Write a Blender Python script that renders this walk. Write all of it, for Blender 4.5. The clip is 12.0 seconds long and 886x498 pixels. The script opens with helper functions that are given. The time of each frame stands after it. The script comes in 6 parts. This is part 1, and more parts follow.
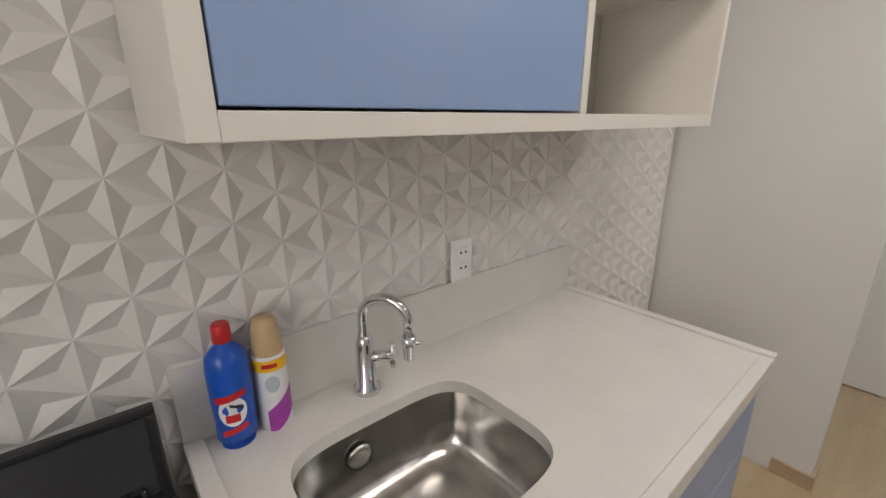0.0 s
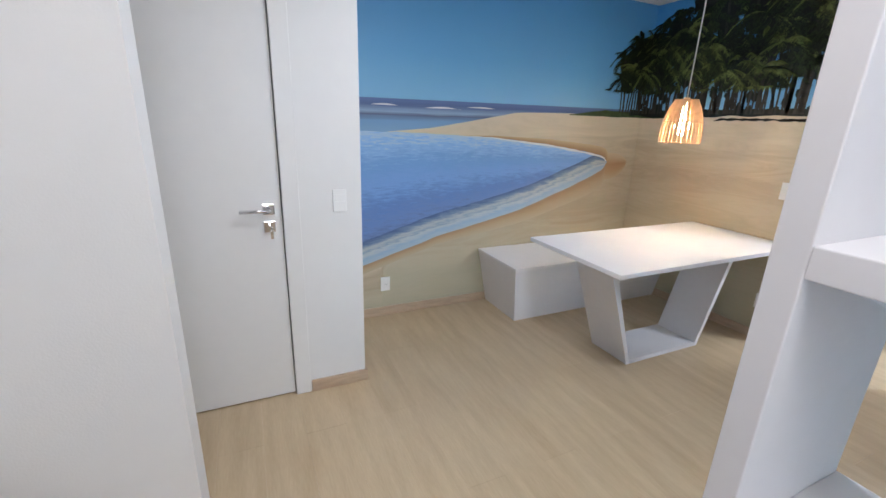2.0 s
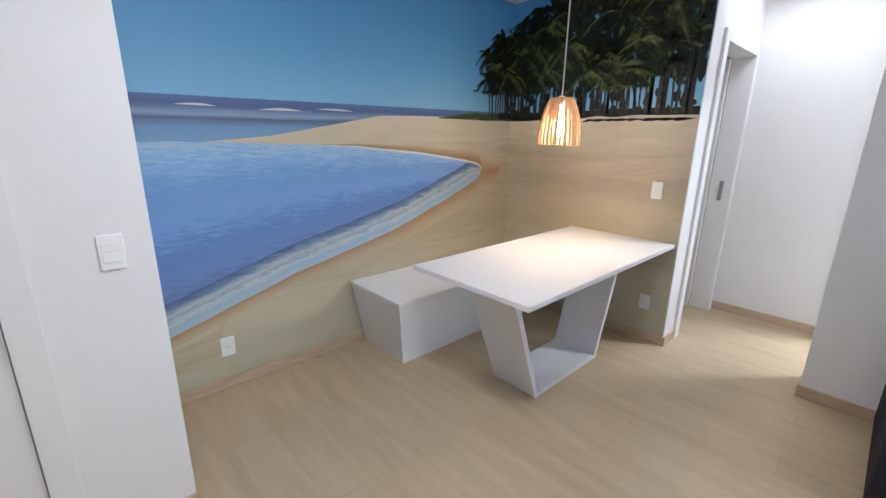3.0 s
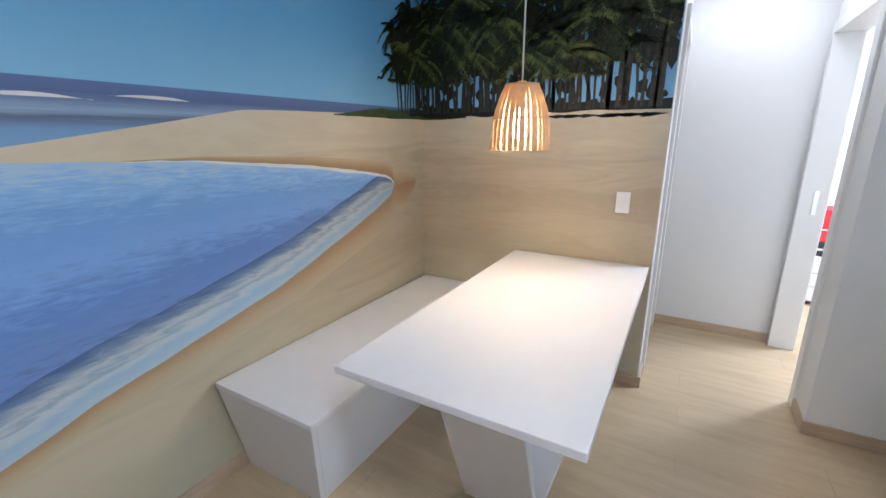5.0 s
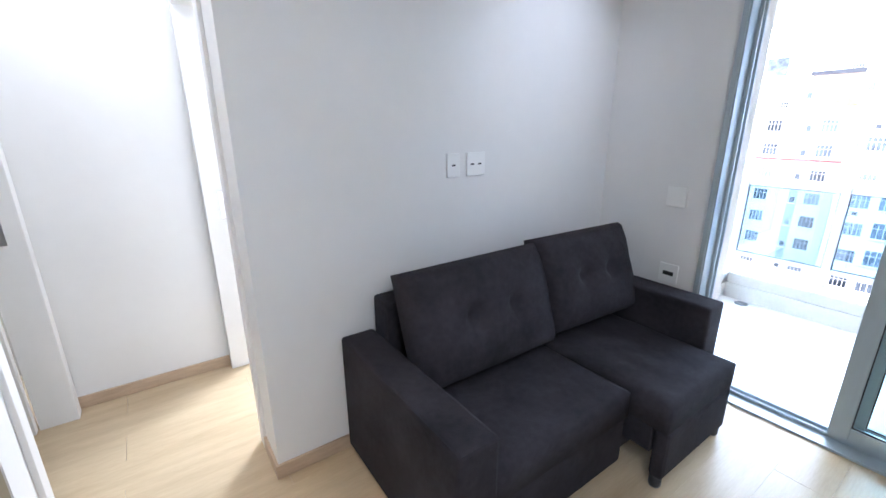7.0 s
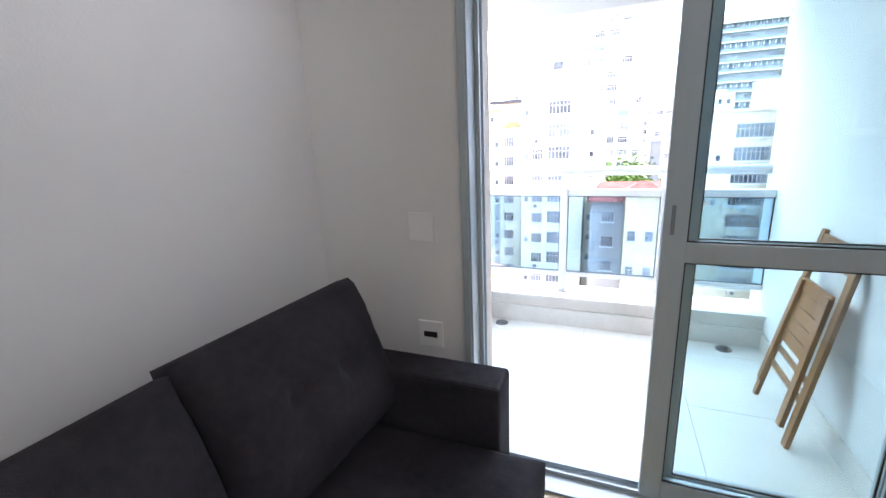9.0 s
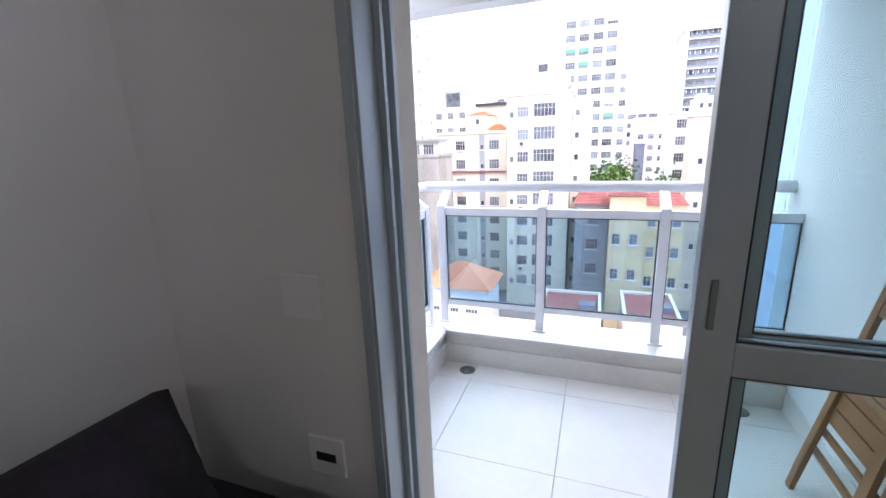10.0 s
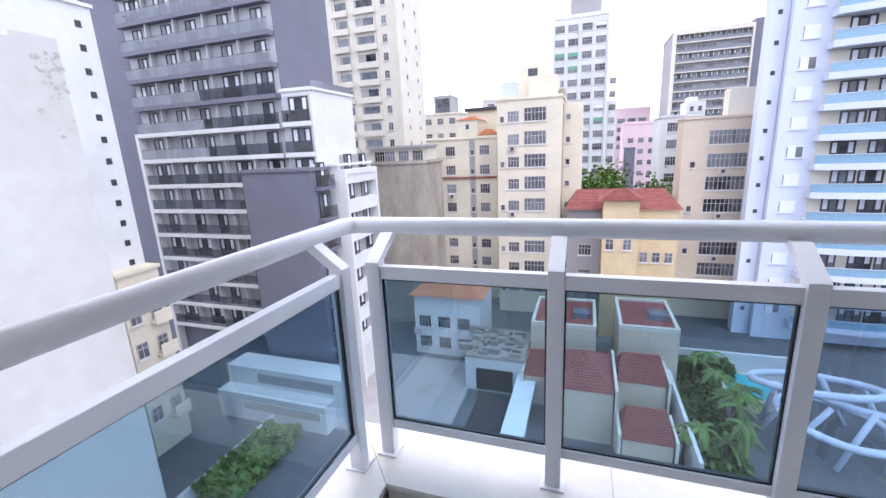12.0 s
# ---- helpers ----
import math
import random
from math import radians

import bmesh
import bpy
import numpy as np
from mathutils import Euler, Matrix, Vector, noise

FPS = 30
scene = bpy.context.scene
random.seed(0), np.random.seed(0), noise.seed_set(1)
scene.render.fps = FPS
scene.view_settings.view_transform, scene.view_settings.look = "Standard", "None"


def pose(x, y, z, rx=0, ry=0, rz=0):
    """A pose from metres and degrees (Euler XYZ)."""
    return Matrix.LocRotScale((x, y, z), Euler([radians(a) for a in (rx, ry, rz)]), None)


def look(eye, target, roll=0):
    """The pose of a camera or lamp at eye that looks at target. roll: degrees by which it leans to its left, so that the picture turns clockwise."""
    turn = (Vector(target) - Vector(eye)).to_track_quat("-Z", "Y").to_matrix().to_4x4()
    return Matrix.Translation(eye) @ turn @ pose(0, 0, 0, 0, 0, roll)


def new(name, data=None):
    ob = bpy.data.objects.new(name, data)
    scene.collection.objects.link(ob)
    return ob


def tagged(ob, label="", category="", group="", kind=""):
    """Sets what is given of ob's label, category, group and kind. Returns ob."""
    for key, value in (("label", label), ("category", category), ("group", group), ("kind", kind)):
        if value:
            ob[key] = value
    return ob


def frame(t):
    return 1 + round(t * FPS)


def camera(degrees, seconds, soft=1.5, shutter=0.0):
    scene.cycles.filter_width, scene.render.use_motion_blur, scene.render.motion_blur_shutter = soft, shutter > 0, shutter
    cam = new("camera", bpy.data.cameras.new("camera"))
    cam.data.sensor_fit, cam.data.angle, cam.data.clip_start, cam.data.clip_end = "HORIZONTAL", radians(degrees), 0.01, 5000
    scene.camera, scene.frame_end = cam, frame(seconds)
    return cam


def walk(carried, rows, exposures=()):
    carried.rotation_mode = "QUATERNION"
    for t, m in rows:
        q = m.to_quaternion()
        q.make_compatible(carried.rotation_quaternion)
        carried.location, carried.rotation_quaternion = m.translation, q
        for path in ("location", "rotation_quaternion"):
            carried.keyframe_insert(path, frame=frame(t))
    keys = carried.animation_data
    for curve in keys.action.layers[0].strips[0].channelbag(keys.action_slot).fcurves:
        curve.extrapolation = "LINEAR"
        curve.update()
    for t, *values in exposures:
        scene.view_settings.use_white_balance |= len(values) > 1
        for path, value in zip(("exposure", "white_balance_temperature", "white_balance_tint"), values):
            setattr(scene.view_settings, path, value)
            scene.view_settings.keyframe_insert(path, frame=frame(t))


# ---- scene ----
cam = camera(93.2, 12.0)

PATH = [
    (0, (0.812, -0.62, 1.487), (-0.65, 0.611, 0.899), -0.3),
    (0.5, (0.713, -0.496, 1.478), (-0.259, 1.152, 0.894), 0.3),
    (0.8, (0.722, -0.387, 1.474), (0.095, 1.417, 0.881), 0.2),
    (1, (0.744, -0.273, 1.475), (0.372, 1.601, 0.886), 0.5),
    (1.5, (0.84, 0.037, 1.53), (1.096, 1.922, 0.913), 1.3),
    (2, (0.937, 0.32, 1.513), (1.753, 2.05, 0.929), 2.1),
    (2.5, (1.054, 0.568, 1.485), (2.255, 2.07, 0.936), 1.4),
    (3, (1.263, 0.822, 1.478), (2.574, 2.238, 0.953), 0.8),
    (3.2, (1.312, 0.912, 1.479), (2.616, 2.335, 0.956), 0.6),
    (4.8, (1.698, 1.631, 1.488), (3.258, 2.771, 0.972), 0.3),
    (5, (1.792, 1.673, 1.481), (3.469, 2.636, 0.97), -0.2),
    (5.5, (2.005, 1.702, 1.501), (3.871, 2.193, 0.975), -0.3),
    (6, (2.248, 1.608, 1.507), (4.171, 1.548, 0.963), -0.7),
    (6.2, (2.315, 1.525, 1.496), (4.226, 1.263, 0.969), -0.8),
    (6.5, (2.466, 1.439, 1.502), (4.288, 0.832, 0.944), -0.4),
    (7, (2.683, 1.252, 1.514), (4.247, 0.148, 0.935), -0.3),
    (7.5, (2.848, 1.072, 1.507), (4.048, -0.423, 0.936), -0.2),
    (7.7, (2.876, 0.954, 1.512), (3.908, -0.655, 0.923), -0.2),
    (9.3, (3.183, 0.065, 1.413), (3.896, -1.738, 0.922), -2.2),
    (9.5, (3.181, -0.085, 1.429), (3.877, -1.894, 0.937), -2.0),
    (10, (3.182, -0.416, 1.454), (3.855, -2.234, 0.963), -2.2),
    (10.5, (3.232, -0.772, 1.456), (3.885, -2.599, 0.97), -2.3),
    (11, (3.236, -1.117, 1.442), (3.885, -2.946, 0.961), -2.8),
    (11.5, (3.311, -1.425, 1.45), (3.953, -3.259, 0.976), -3.2),
    (12, (3.406, -1.689, 1.449), (4.046, -3.525, 0.981), -2.7),
]
walk(cam, [(t, look(eye, target, roll)) for t, eye, target, roll in PATH],
     [(0, 1.25, 6500, 10), (1.0, 1.8, 5900, 10), (2.0, 1.9, 5700, 10), (3.2, 1.9, 5700, 10), (5.5, 1.85, 5500, 10), (6.5, 2.2, 5450, 10), (7.7, 2.5, 5900, 10),
      (9.3, 1.5, 6250, 14), (10.0, 0.75, 6150, 16), (10.5, 0.5, 6000, 16), (11, 0.2, 6100, 17), (12, -0.2, 6200, 17)])

# ---- world, sun, lights ----
world = bpy.data.worlds.new("sky")
scene.world = world
world.use_nodes = True
wn = world.node_tree.nodes
sky = wn.new("ShaderNodeTexSky")
sky.sky_type, sky.sun_disc = "NISHITA", False
sky.sun_elevation, sky.sun_rotation = radians(52), radians(120)
sky.dust_density, sky.air_density = 6.0, 1.6
haze = wn.new("ShaderNodeMixRGB")
haze.inputs[0].default_value = 0.7
haze.inputs[2].default_value = (25.0, 27.0, 31.0, 1)
world.node_tree.links.new(sky.outputs[0], haze.inputs[1])
world.node_tree.links.new(haze.outputs[0], wn["Background"].inputs[0])
wn["Background"].inputs[1].default_value = 0.15

sun_data = bpy.data.lights.new("sun", "SUN")
sun_data.energy, sun_data.angle, sun_data.color = 1.5, radians(14), (1.0, 0.96, 0.9)
sun = new("sun", sun_data)
sun.matrix_world = look((0, 0, 60), (22, -22, 17))


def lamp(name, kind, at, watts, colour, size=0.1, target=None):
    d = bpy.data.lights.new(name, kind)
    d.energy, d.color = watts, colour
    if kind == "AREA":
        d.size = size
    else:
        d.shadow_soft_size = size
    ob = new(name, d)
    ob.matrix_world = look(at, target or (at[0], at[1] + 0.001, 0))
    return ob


lamp("pendant_bulb", "POINT", (3.65, 2.34, 1.52), 0.55, (1.0, 0.76, 0.54), 0.06)
lamp("kitchen_downlight", "AREA", (1.0, 0.2, 2.52), 4.5, (1.0, 0.9, 0.82), 0.5)
# Added fill lamp before the blank back wall; no window or fixture there.
lamp("kitchen_fill", "AREA", (1.15, -2.0, 1.6), 6.5, (1.0, 0.95, 0.9), 0.9, (0.7, 0.0, 1.2))
lamp("living_downlight", "AREA", (1.95, 1.35, 2.52), 6.2, (1.0, 0.98, 0.97), 0.4)
lamp("hall_downlight", "AREA", (4.95, 1.38, 2.52), 1.9, (1.0, 0.97, 0.97), 0.5)
spot = lamp("sofa_spot", "SPOT", (3.45, -0.62, 2.5), 6, (0.93, 0.92, 1.0), 0.1, (4.33, -0.62, 1.75))
spot.data.spot_size, spot.data.spot_blend = radians(80), 1.0
# Added lamp without a fixture, brightens the bedroom glimpsed past the door.
lamp("bedroom_fill", "AREA", (5.9, -0.1, 2.5), 25, (0.95, 0.97, 1.0), 0.5)


# ---- materials ----
def mat(name, colour, rough=0.5, metal=0.0, vary=0.08, scale=6.0, bump=0.0, bscale=60.0, spec=0.5, stretch=(1, 1, 1), rnd=0.0, isl=0.0, second=None, bias=0.0):
    m = bpy.data.materials.new(name)
    m.use_nodes = True
    nt = m.node_tree
    b = nt.nodes["Principled BSDF"]
    b.inputs["Roughness"].default_value, b.inputs["Metallic"].default_value = rough, metal
    b.inputs["Specular IOR Level"].default_value = spec
    co = nt.nodes.new("ShaderNodeNewGeometry")
    mp = nt.nodes.new("ShaderNodeMapping")
    mp.inputs["Scale"].default_value = stretch
    nt.links.new(co.outputs["Position"], mp.inputs[0])
    last = None
    n1 = nt.nodes.new("ShaderNodeTexNoise")
    n1.inputs["Scale"].default_value, n1.inputs["Detail"].default_value = scale, 6
    n2 = nt.nodes.new("ShaderNodeTexNoise")
    n2.inputs["Scale"].default_value, n2.inputs["Detail"].default_value = scale * 9, 3
    for n in (n1, n2):
        nt.links.new(mp.outputs[0], n.inputs["Vector"])
    add = nt.nodes.new("ShaderNodeMath")
    add.operation = "MULTIPLY_ADD"
    nt.links.new(n2.outputs[0], add.inputs[0])
    add.inputs[1].default_value = 0.4
    nt.links.new(n1.outputs[0], add.inputs[2])
    value = add.outputs[0]
    if rnd or isl:
        src = nt.nodes.new("ShaderNodeObjectInfo").outputs["Random"] if rnd else co.outputs["Random Per Island"]
        ma = nt.nodes.new("ShaderNodeMath")
        ma.operation = "MULTIPLY_ADD"
        nt.links.new(src, ma.inputs[0])
        ma.inputs[1].default_value = rnd or isl
        nt.links.new(value, ma.inputs[2])
        value = ma.outputs[0]
    ramp = nt.nodes.new("ShaderNodeValToRGB")
    c = np.array(colour[:3])
    fit = nt.nodes.new("ShaderNodeMapRange")
    fit.inputs[1].default_value, fit.inputs[2].default_value = 0.4 + bias * (rnd or isl), 0.95 + (rnd or isl)
    nt.links.new(value, fit.inputs[0])
    value = fit.outputs[0]
    lo, hi = (c * (1 - vary), np.minimum(c * (1 + vary), 1)) if second is None else (c, np.array(second))
    ramp.color_ramp.elements[0].color, ramp.color_ramp.elements[1].color = (*lo, 1), (*hi, 1)
    nt.links.new(value, ramp.inputs[0])
    nt.links.new(ramp.outputs[0], b.inputs["Base Color"])
    if bump:
        n3 = nt.nodes.new("ShaderNodeTexNoise")
        n3.inputs["Scale"].default_value = bscale
        nt.links.new(mp.outputs[0], n3.inputs["Vector"])
        bp = nt.nodes.new("ShaderNodeBump")
        bp.inputs["Strength"].default_value, bp.inputs["Distance"].default_value = bump, 0.01
        nt.links.new(n3.outputs[0], bp.inputs["Height"])
        nt.links.new(bp.outputs[0], b.inputs["Normal"])
    return m


def glass_mat(name, tint, rough=0.0, reflect=0.06):
    m = bpy.data.materials.new(name)
    m.use_nodes = True
    nt = m.node_tree
    nt.nodes.remove(nt.nodes["Principled BSDF"])
    tr, gl, mx = (nt.nodes.new(k) for k in ("ShaderNodeBsdfTransparent", "ShaderNodeBsdfGlossy", "ShaderNodeMixShader"))
    tr.inputs[0].default_value = (*tint, 1)
    gl.inputs["Roughness"].default_value = rough
    mx.inputs[0].default_value = reflect
    nt.links.new(tr.outputs[0], mx.inputs[1])
    nt.links.new(gl.outputs[0], mx.inputs[2])
    nt.links.new(mx.outputs[0], nt.nodes["Material Output"].inputs[0])
    return m


def glow_mat(name, colour, strength):
    m = mat(name, colour)
    b = m.node_tree.nodes["Principled BSDF"]
    b.inputs["Emission Color"].default_value = (*colour, 1)
    b.inputs["Emission Strength"].default_value = strength
    return m


WALL = mat("wall_paint", (0.76, 0.755, 0.745), 0.6, vary=0.025, scale=1.5, bump=0.06, bscale=180)
CEIL = mat("ceiling_paint", (0.8, 0.8, 0.79), 0.8, vary=0.02)
WHITE = mat("white_lacquer", (0.74, 0.73, 0.74), 0.55, vary=0.03, scale=3, bump=0.02, bscale=90)
DOORW = mat("door_lacquer", (0.77, 0.765, 0.75), 0.4, vary=0.025, scale=2)
TILE = mat("relief_tile", (0.7, 0.68, 0.66), 0.42, vary=0.05, scale=5, spec=0.35)
STONE = mat("white_composite", (0.68, 0.665, 0.64), 0.22, vary=0.04, scale=8, bump=0.01)
BLUE = mat("pale_blue_laminate", (0.25, 0.35, 0.56), 0.3, vary=0.03, scale=2)
CARC = mat("cabinet_cream", (0.7, 0.67, 0.61), 0.4, vary=0.03, scale=4)
STEEL = mat("brushed_steel", (0.55, 0.54, 0.52), 0.2, 1.0, vary=0.12, scale=5, stretch=(1, 8, 1), bump=0.03, bscale=150)
CHROME = mat("chrome", (0.75, 0.75, 0.77), 0.08, 1.0, vary=0.03)
BLACK = mat("black_plastic", (0.02, 0.02, 0.022), 0.35, vary=0.2)
DGLASS = mat("dark_stove_glass", (0.05, 0.05, 0.055), 0.08, vary=0.2)
PLANK = mat("oak_laminate", (0.42, 0.315, 0.19), 0.34, scale=3.2, stretch=(5, 0.6, 1), rnd=0.12, second=(0.58, 0.46, 0.3), bump=0.03, bscale=40)
BASEB = mat("baseboard_wood", (0.48, 0.36, 0.25), 0.45, vary=0.15, scale=4, stretch=(2, 2, 14))
FABRIC = mat("charcoal_suede", (0.014, 0.013, 0.016), 0.9, scale=4, second=(0.042, 0.038, 0.046), bump=0.35, bscale=260, spec=0.2)
SWITCH = mat("switch_plastic", (0.82, 0.82, 0.81), 0.3, vary=0.02)
ALU = mat("grey_aluminium", (0.4, 0.46, 0.49), 0.35, 0.15, vary=0.06, scale=6, stretch=(1, 1, 0.2))
RAILW = mat("white_rail_paint", (0.78, 0.79, 0.82), 0.3, vary=0.04, scale=4)
BALT = mat("balcony_porcelain", (0.72, 0.69, 0.64), 0.3, vary=0.06, scale=2.5, rnd=0.1)
GROUT = mat("grout", (0.42, 0.39, 0.35), 0.9, vary=0.15)
CURBM = mat("marble_curb", (0.68, 0.65, 0.6), 0.3, vary=0.09, scale=5, bump=0.02)
PLASTER = mat("textured_plaster", (0.62, 0.57, 0.5), 0.9, vary=0.06, scale=8, bump=0.3, bscale=220)
WOOD = mat("folding_chair_wood", (0.2, 0.085, 0.03), 0.4, scale=8, second=(0.36, 0.165, 0.06), stretch=(3, 3, 0.6))
RATTAN = mat("rattan", (0.45, 0.29, 0.15), 0.6, scale=30, second=(0.72, 0.53, 0.32), isl=0.3)
rt = RATTAN.node_tree
thin, both = rt.nodes.new("ShaderNodeBsdfTranslucent"), rt.nodes.new("ShaderNodeMixShader")
rt.links.new(rt.nodes["Color Ramp"].outputs[0], thin.inputs[0])
rt.links.new(rt.nodes["Principled BSDF"].outputs[0], both.inputs[1])
both.inputs[0].default_value = 0.15
rt.links.new(thin.outputs[0], both.inputs[2])
rt.links.new(both.outputs[0], rt.nodes["Material Output"].inputs[0])
GLASS = glass_mat("clear_glass", (0.86, 0.93, 0.94), 0.0, 0.05)
RGLASS = glass_mat("blue_tinted_glass", (0.6, 0.73, 0.82), 0.0, 0.09)
RED = mat("red_fabric", (0.6, 0.03, 0.04), 0.8, vary=0.1)
CORD = mat("cord", (0.7, 0.68, 0.66), 0.5)
BULB = glow_mat("bulb_glow", (1.0, 0.78, 0.5), 32)


# ---- mesh helpers ----
def box(bm, x0, y0, z0, x1, y1, z1, mi=0, bev=0.0):
    m = Matrix.Translation(((x0 + x1) / 2, (y0 + y1) / 2, (z0 + z1) / 2)) @ Matrix.Diagonal((abs(x1 - x0), abs(y1 - y0), abs(z1 - z0), 1))
    r = bmesh.ops.create_cube(bm, size=1, matrix=m)
    fs = {f for v in r["verts"] for f in v.link_faces}
    if bev:
        es = {e for v in r["verts"] for e in v.link_edges}
        o = bmesh.ops.bevel(bm, geom=list(es), offset=bev, segments=2, affect="EDGES", profile=0.5)
        fs = {f for f in fs if f.is_valid} | set(o["faces"])
    for f in fs:
        f.material_index = mi
    return r["verts"]


def tube(bm, pts, r, seg=10, mi=0, caps=True):
    """A round bar along points; r a number or one for each point."""
    pts = [Vector(p) for p in pts]
    rs = r if isinstance(r, (list, tuple)) else [r] * len(pts)
    rings = []
    for i, p in enumerate(pts):
        d = (pts[min(i + 1, len(pts) - 1)] - pts[max(i - 1, 0)]).normalized()
        a = d.orthogonal().normalized() if i == 0 else (rings_a - d * rings_a.dot(d)).normalized()
        rings_a = a
        b = d.cross(a)
        rings.append([bm.verts.new(p + rs[i] * (a * math.cos(k * math.tau / seg) + b * math.sin(k * math.tau / seg))) for k in range(seg)])
    for q, w in zip(rings, rings[1:]):
        for k in range(seg):
            f = bm.faces.new((q[k], q[(k + 1) % seg], w[(k + 1) % seg], w[k]))
            f.material_index, f.smooth = mi, True
    if caps:
        bm.faces.new(rings[0][::-1]).material_index = mi
        bm.faces.new(rings[-1]).material_index = mi


def lathe(bm, c, prof, seg=24, mi=0):
    """A turned shape about the upright through c from (radius, height) pairs."""
    tube(bm, [(c[0], c[1], c[2] + h + i * 1e-5) for i, (r, h) in enumerate(prof)], [max(r, 1e-4) for r, h in prof], seg, mi)


def prism(bm, poly, axis, a, b, mi=0):
    """A polygon (two coordinates each) pushed along an axis from a to b."""
    def p3(u, v, w):
        return {"x": (w, u, v), "y": (u, w, v), "z": (u, v, w)}[axis]
    lo = [bm.verts.new(p3(u, v, a)) for u, v in poly]
    hi = [bm.verts.new(p3(u, v, b)) for u, v in poly]
    fs = [bm.faces.new(lo[::-1]), bm.faces.new(hi)]
    for i in range(len(poly)):
        j = (i + 1) % len(poly)
        fs.append(bm.faces.new((lo[i], lo[j], hi[j], hi[i])))
    for f in fs:
        f.material_index = mi


def finish(bm, name, mats):
    bmesh.ops.recalc_face_normals(bm, faces=bm.faces)
    me = bpy.data.meshes.new(name)
    bm.to_mesh(me)
    bm.free()
    for m in mats if isinstance(mats, (list, tuple)) else [mats]:
        me.materials.append(m)
    return me


def part(name, bm, material, parent=None, label=""):
    ob = new(name, finish(bm, name, material))
    ob.parent = parent
    return tagged(ob, label)


PANES = {}


def shared(name, me, parent, m):
    """An object of its own on a shared mesh; a window takes its pane with it."""
    ob = new(name, me)
    ob.parent = parent
    ob.matrix_basis = m
    if me.name in PANES:
        pane = new("pane", PANES[me.name])
        pane.parent = ob
    return ob


def boxes(name, material, parent, *dims, bev=0.0, label=""):
    bm = bmesh.new()
    for d in dims:
        box(bm, *d, bev=bev)
    return part(name, bm, material, parent, label)


def thing(name, at, label, category, group="", kind=""):
    ob = new(name)
    ob.location = at
    ob.empty_display_size = 0.1
    return tagged(ob, label, category, group, kind)


def structure(name, material, label, category, *dims, bev=0.0):
    return tagged(boxes(name, material, None, *dims, bev=bev), label, category, kind="structure")


# ---- rooms ----
H = 2.55
XT, YD, XR, YM, XM, XS, YW = 0.0, 2.5, 1.475, 3.31, 4.36, 4.33, -1.21
floor = structure("floor", GROUT, "light oak laminate floor laid in long planks", "floor", (-0.2, -1.392, -0.12, 7.6, 4.4, -0.008), (-0.2, -2.2, -0.12, 1.66, -1.392, -0.008))
structure("ceiling", CEIL, "plain white painted ceiling", "ceiling", (-0.2, -1.4, H, 7.6, 4.4, H + 0.15), (-0.2, -2.2, H, 1.66, -1.4, H + 0.15))
structure("wall_kitchen", WALL, "white kitchen wall behind relief tiles", "wall", (-0.2, -2.2, 0, -0.035, 2.5, H))
structure("wall_kitchen_back", WALL, "plain white wall closing the kitchen", "wall", (-0.035, -2.2, 0, 1.66, -2.05, H))
structure("wall_stub", WALL, "short white wall at the end of the kitchen counter", "wall", (-0.035, 1.44, 0, 0.735, 1.56, H))
structure("wall_entrance", WALL, "white wall holding the entrance door", "wall", (-0.2, YD, 0, 0.24, 2.65, H), (1.1, YD, 0, XR, 2.65, H), (0.24, YD, 2.12, 1.1, 2.65, H), (XR - 0.15, 2.65, 0, XR, YM, H))
structure("wall_mural_long", WALL, "long wall carrying the beach mural", "wall", (XR - 0.15, YM, 0, XM + 0.15, YM + 0.15, H))
structure("wall_mural_short", WALL, "short wall carrying the palm part of the mural", "wall", (XM, 1.775, 0, XM + 0.15, YM, H))
structure("wall_bathroom", WALL, "white hall wall with the bathroom doorway", "wall", (XM + 0.15, 1.775, 0, 4.62, 1.9, H), (4.62, 1.775, 2.1, 5.36, 1.9, H), (5.36, 1.775, 0, 5.6, 1.9, H))
structure("wall_hall_end", WALL, "plain white end wall of the small hall", "wall", (5.47, 0.98, 0, 5.6, 1.775, H))
structure("wall_sofa", WALL, "white living room wall behind the sofa", "wall", (XS, YW, 0, XS + 0.13, 0.985, H), (XS + 0.13, 0.87, 0, 4.62, 0.985, H), (4.62, 0.87, 2.1, 5.4, 0.985, H), (5.4, 0.87, 0, 5.6, 0.98, H))
structure("wall_window", WALL, "white wall beside the balcony door", "wall", (3.6725, YW - 0.14, 0, 4.6, YW, H), (1.66, YW - 0.14, 0, 2.15, YW, H), (2.15, YW - 0.14, 2.35, 3.6725, YW, H))
structure("wall_living_west", WALL, "plain white wall closing the living room", "wall", (1.51, -2.05, 0, 1.66, -0.55, H))
structure("wall_bedroom", WALL, "plain white walls of the bedroom", "wall", (4.46, -1.35, 0, 7.5, YW, H), (7.4, YW, 0, 7.5, 0.87, H), (5.6, 0.87, 0, 7.5, 1.0, H))
structure("wall_bathroom_inner", mat("bath_tile", (0.5, 0.48, 0.42), 0.3, vary=0.08), "beige tiled bathroom walls", "wall", (4.51, 3.2, 0, 6.2, 3.3, H), (6.1, 1.9, 0, 6.2, 3.2, H))


def baseboard(name, *dims):
    structure(name, BASEB, "light wooden baseboard along the wall", "baseboard", *dims, bev=0.003)


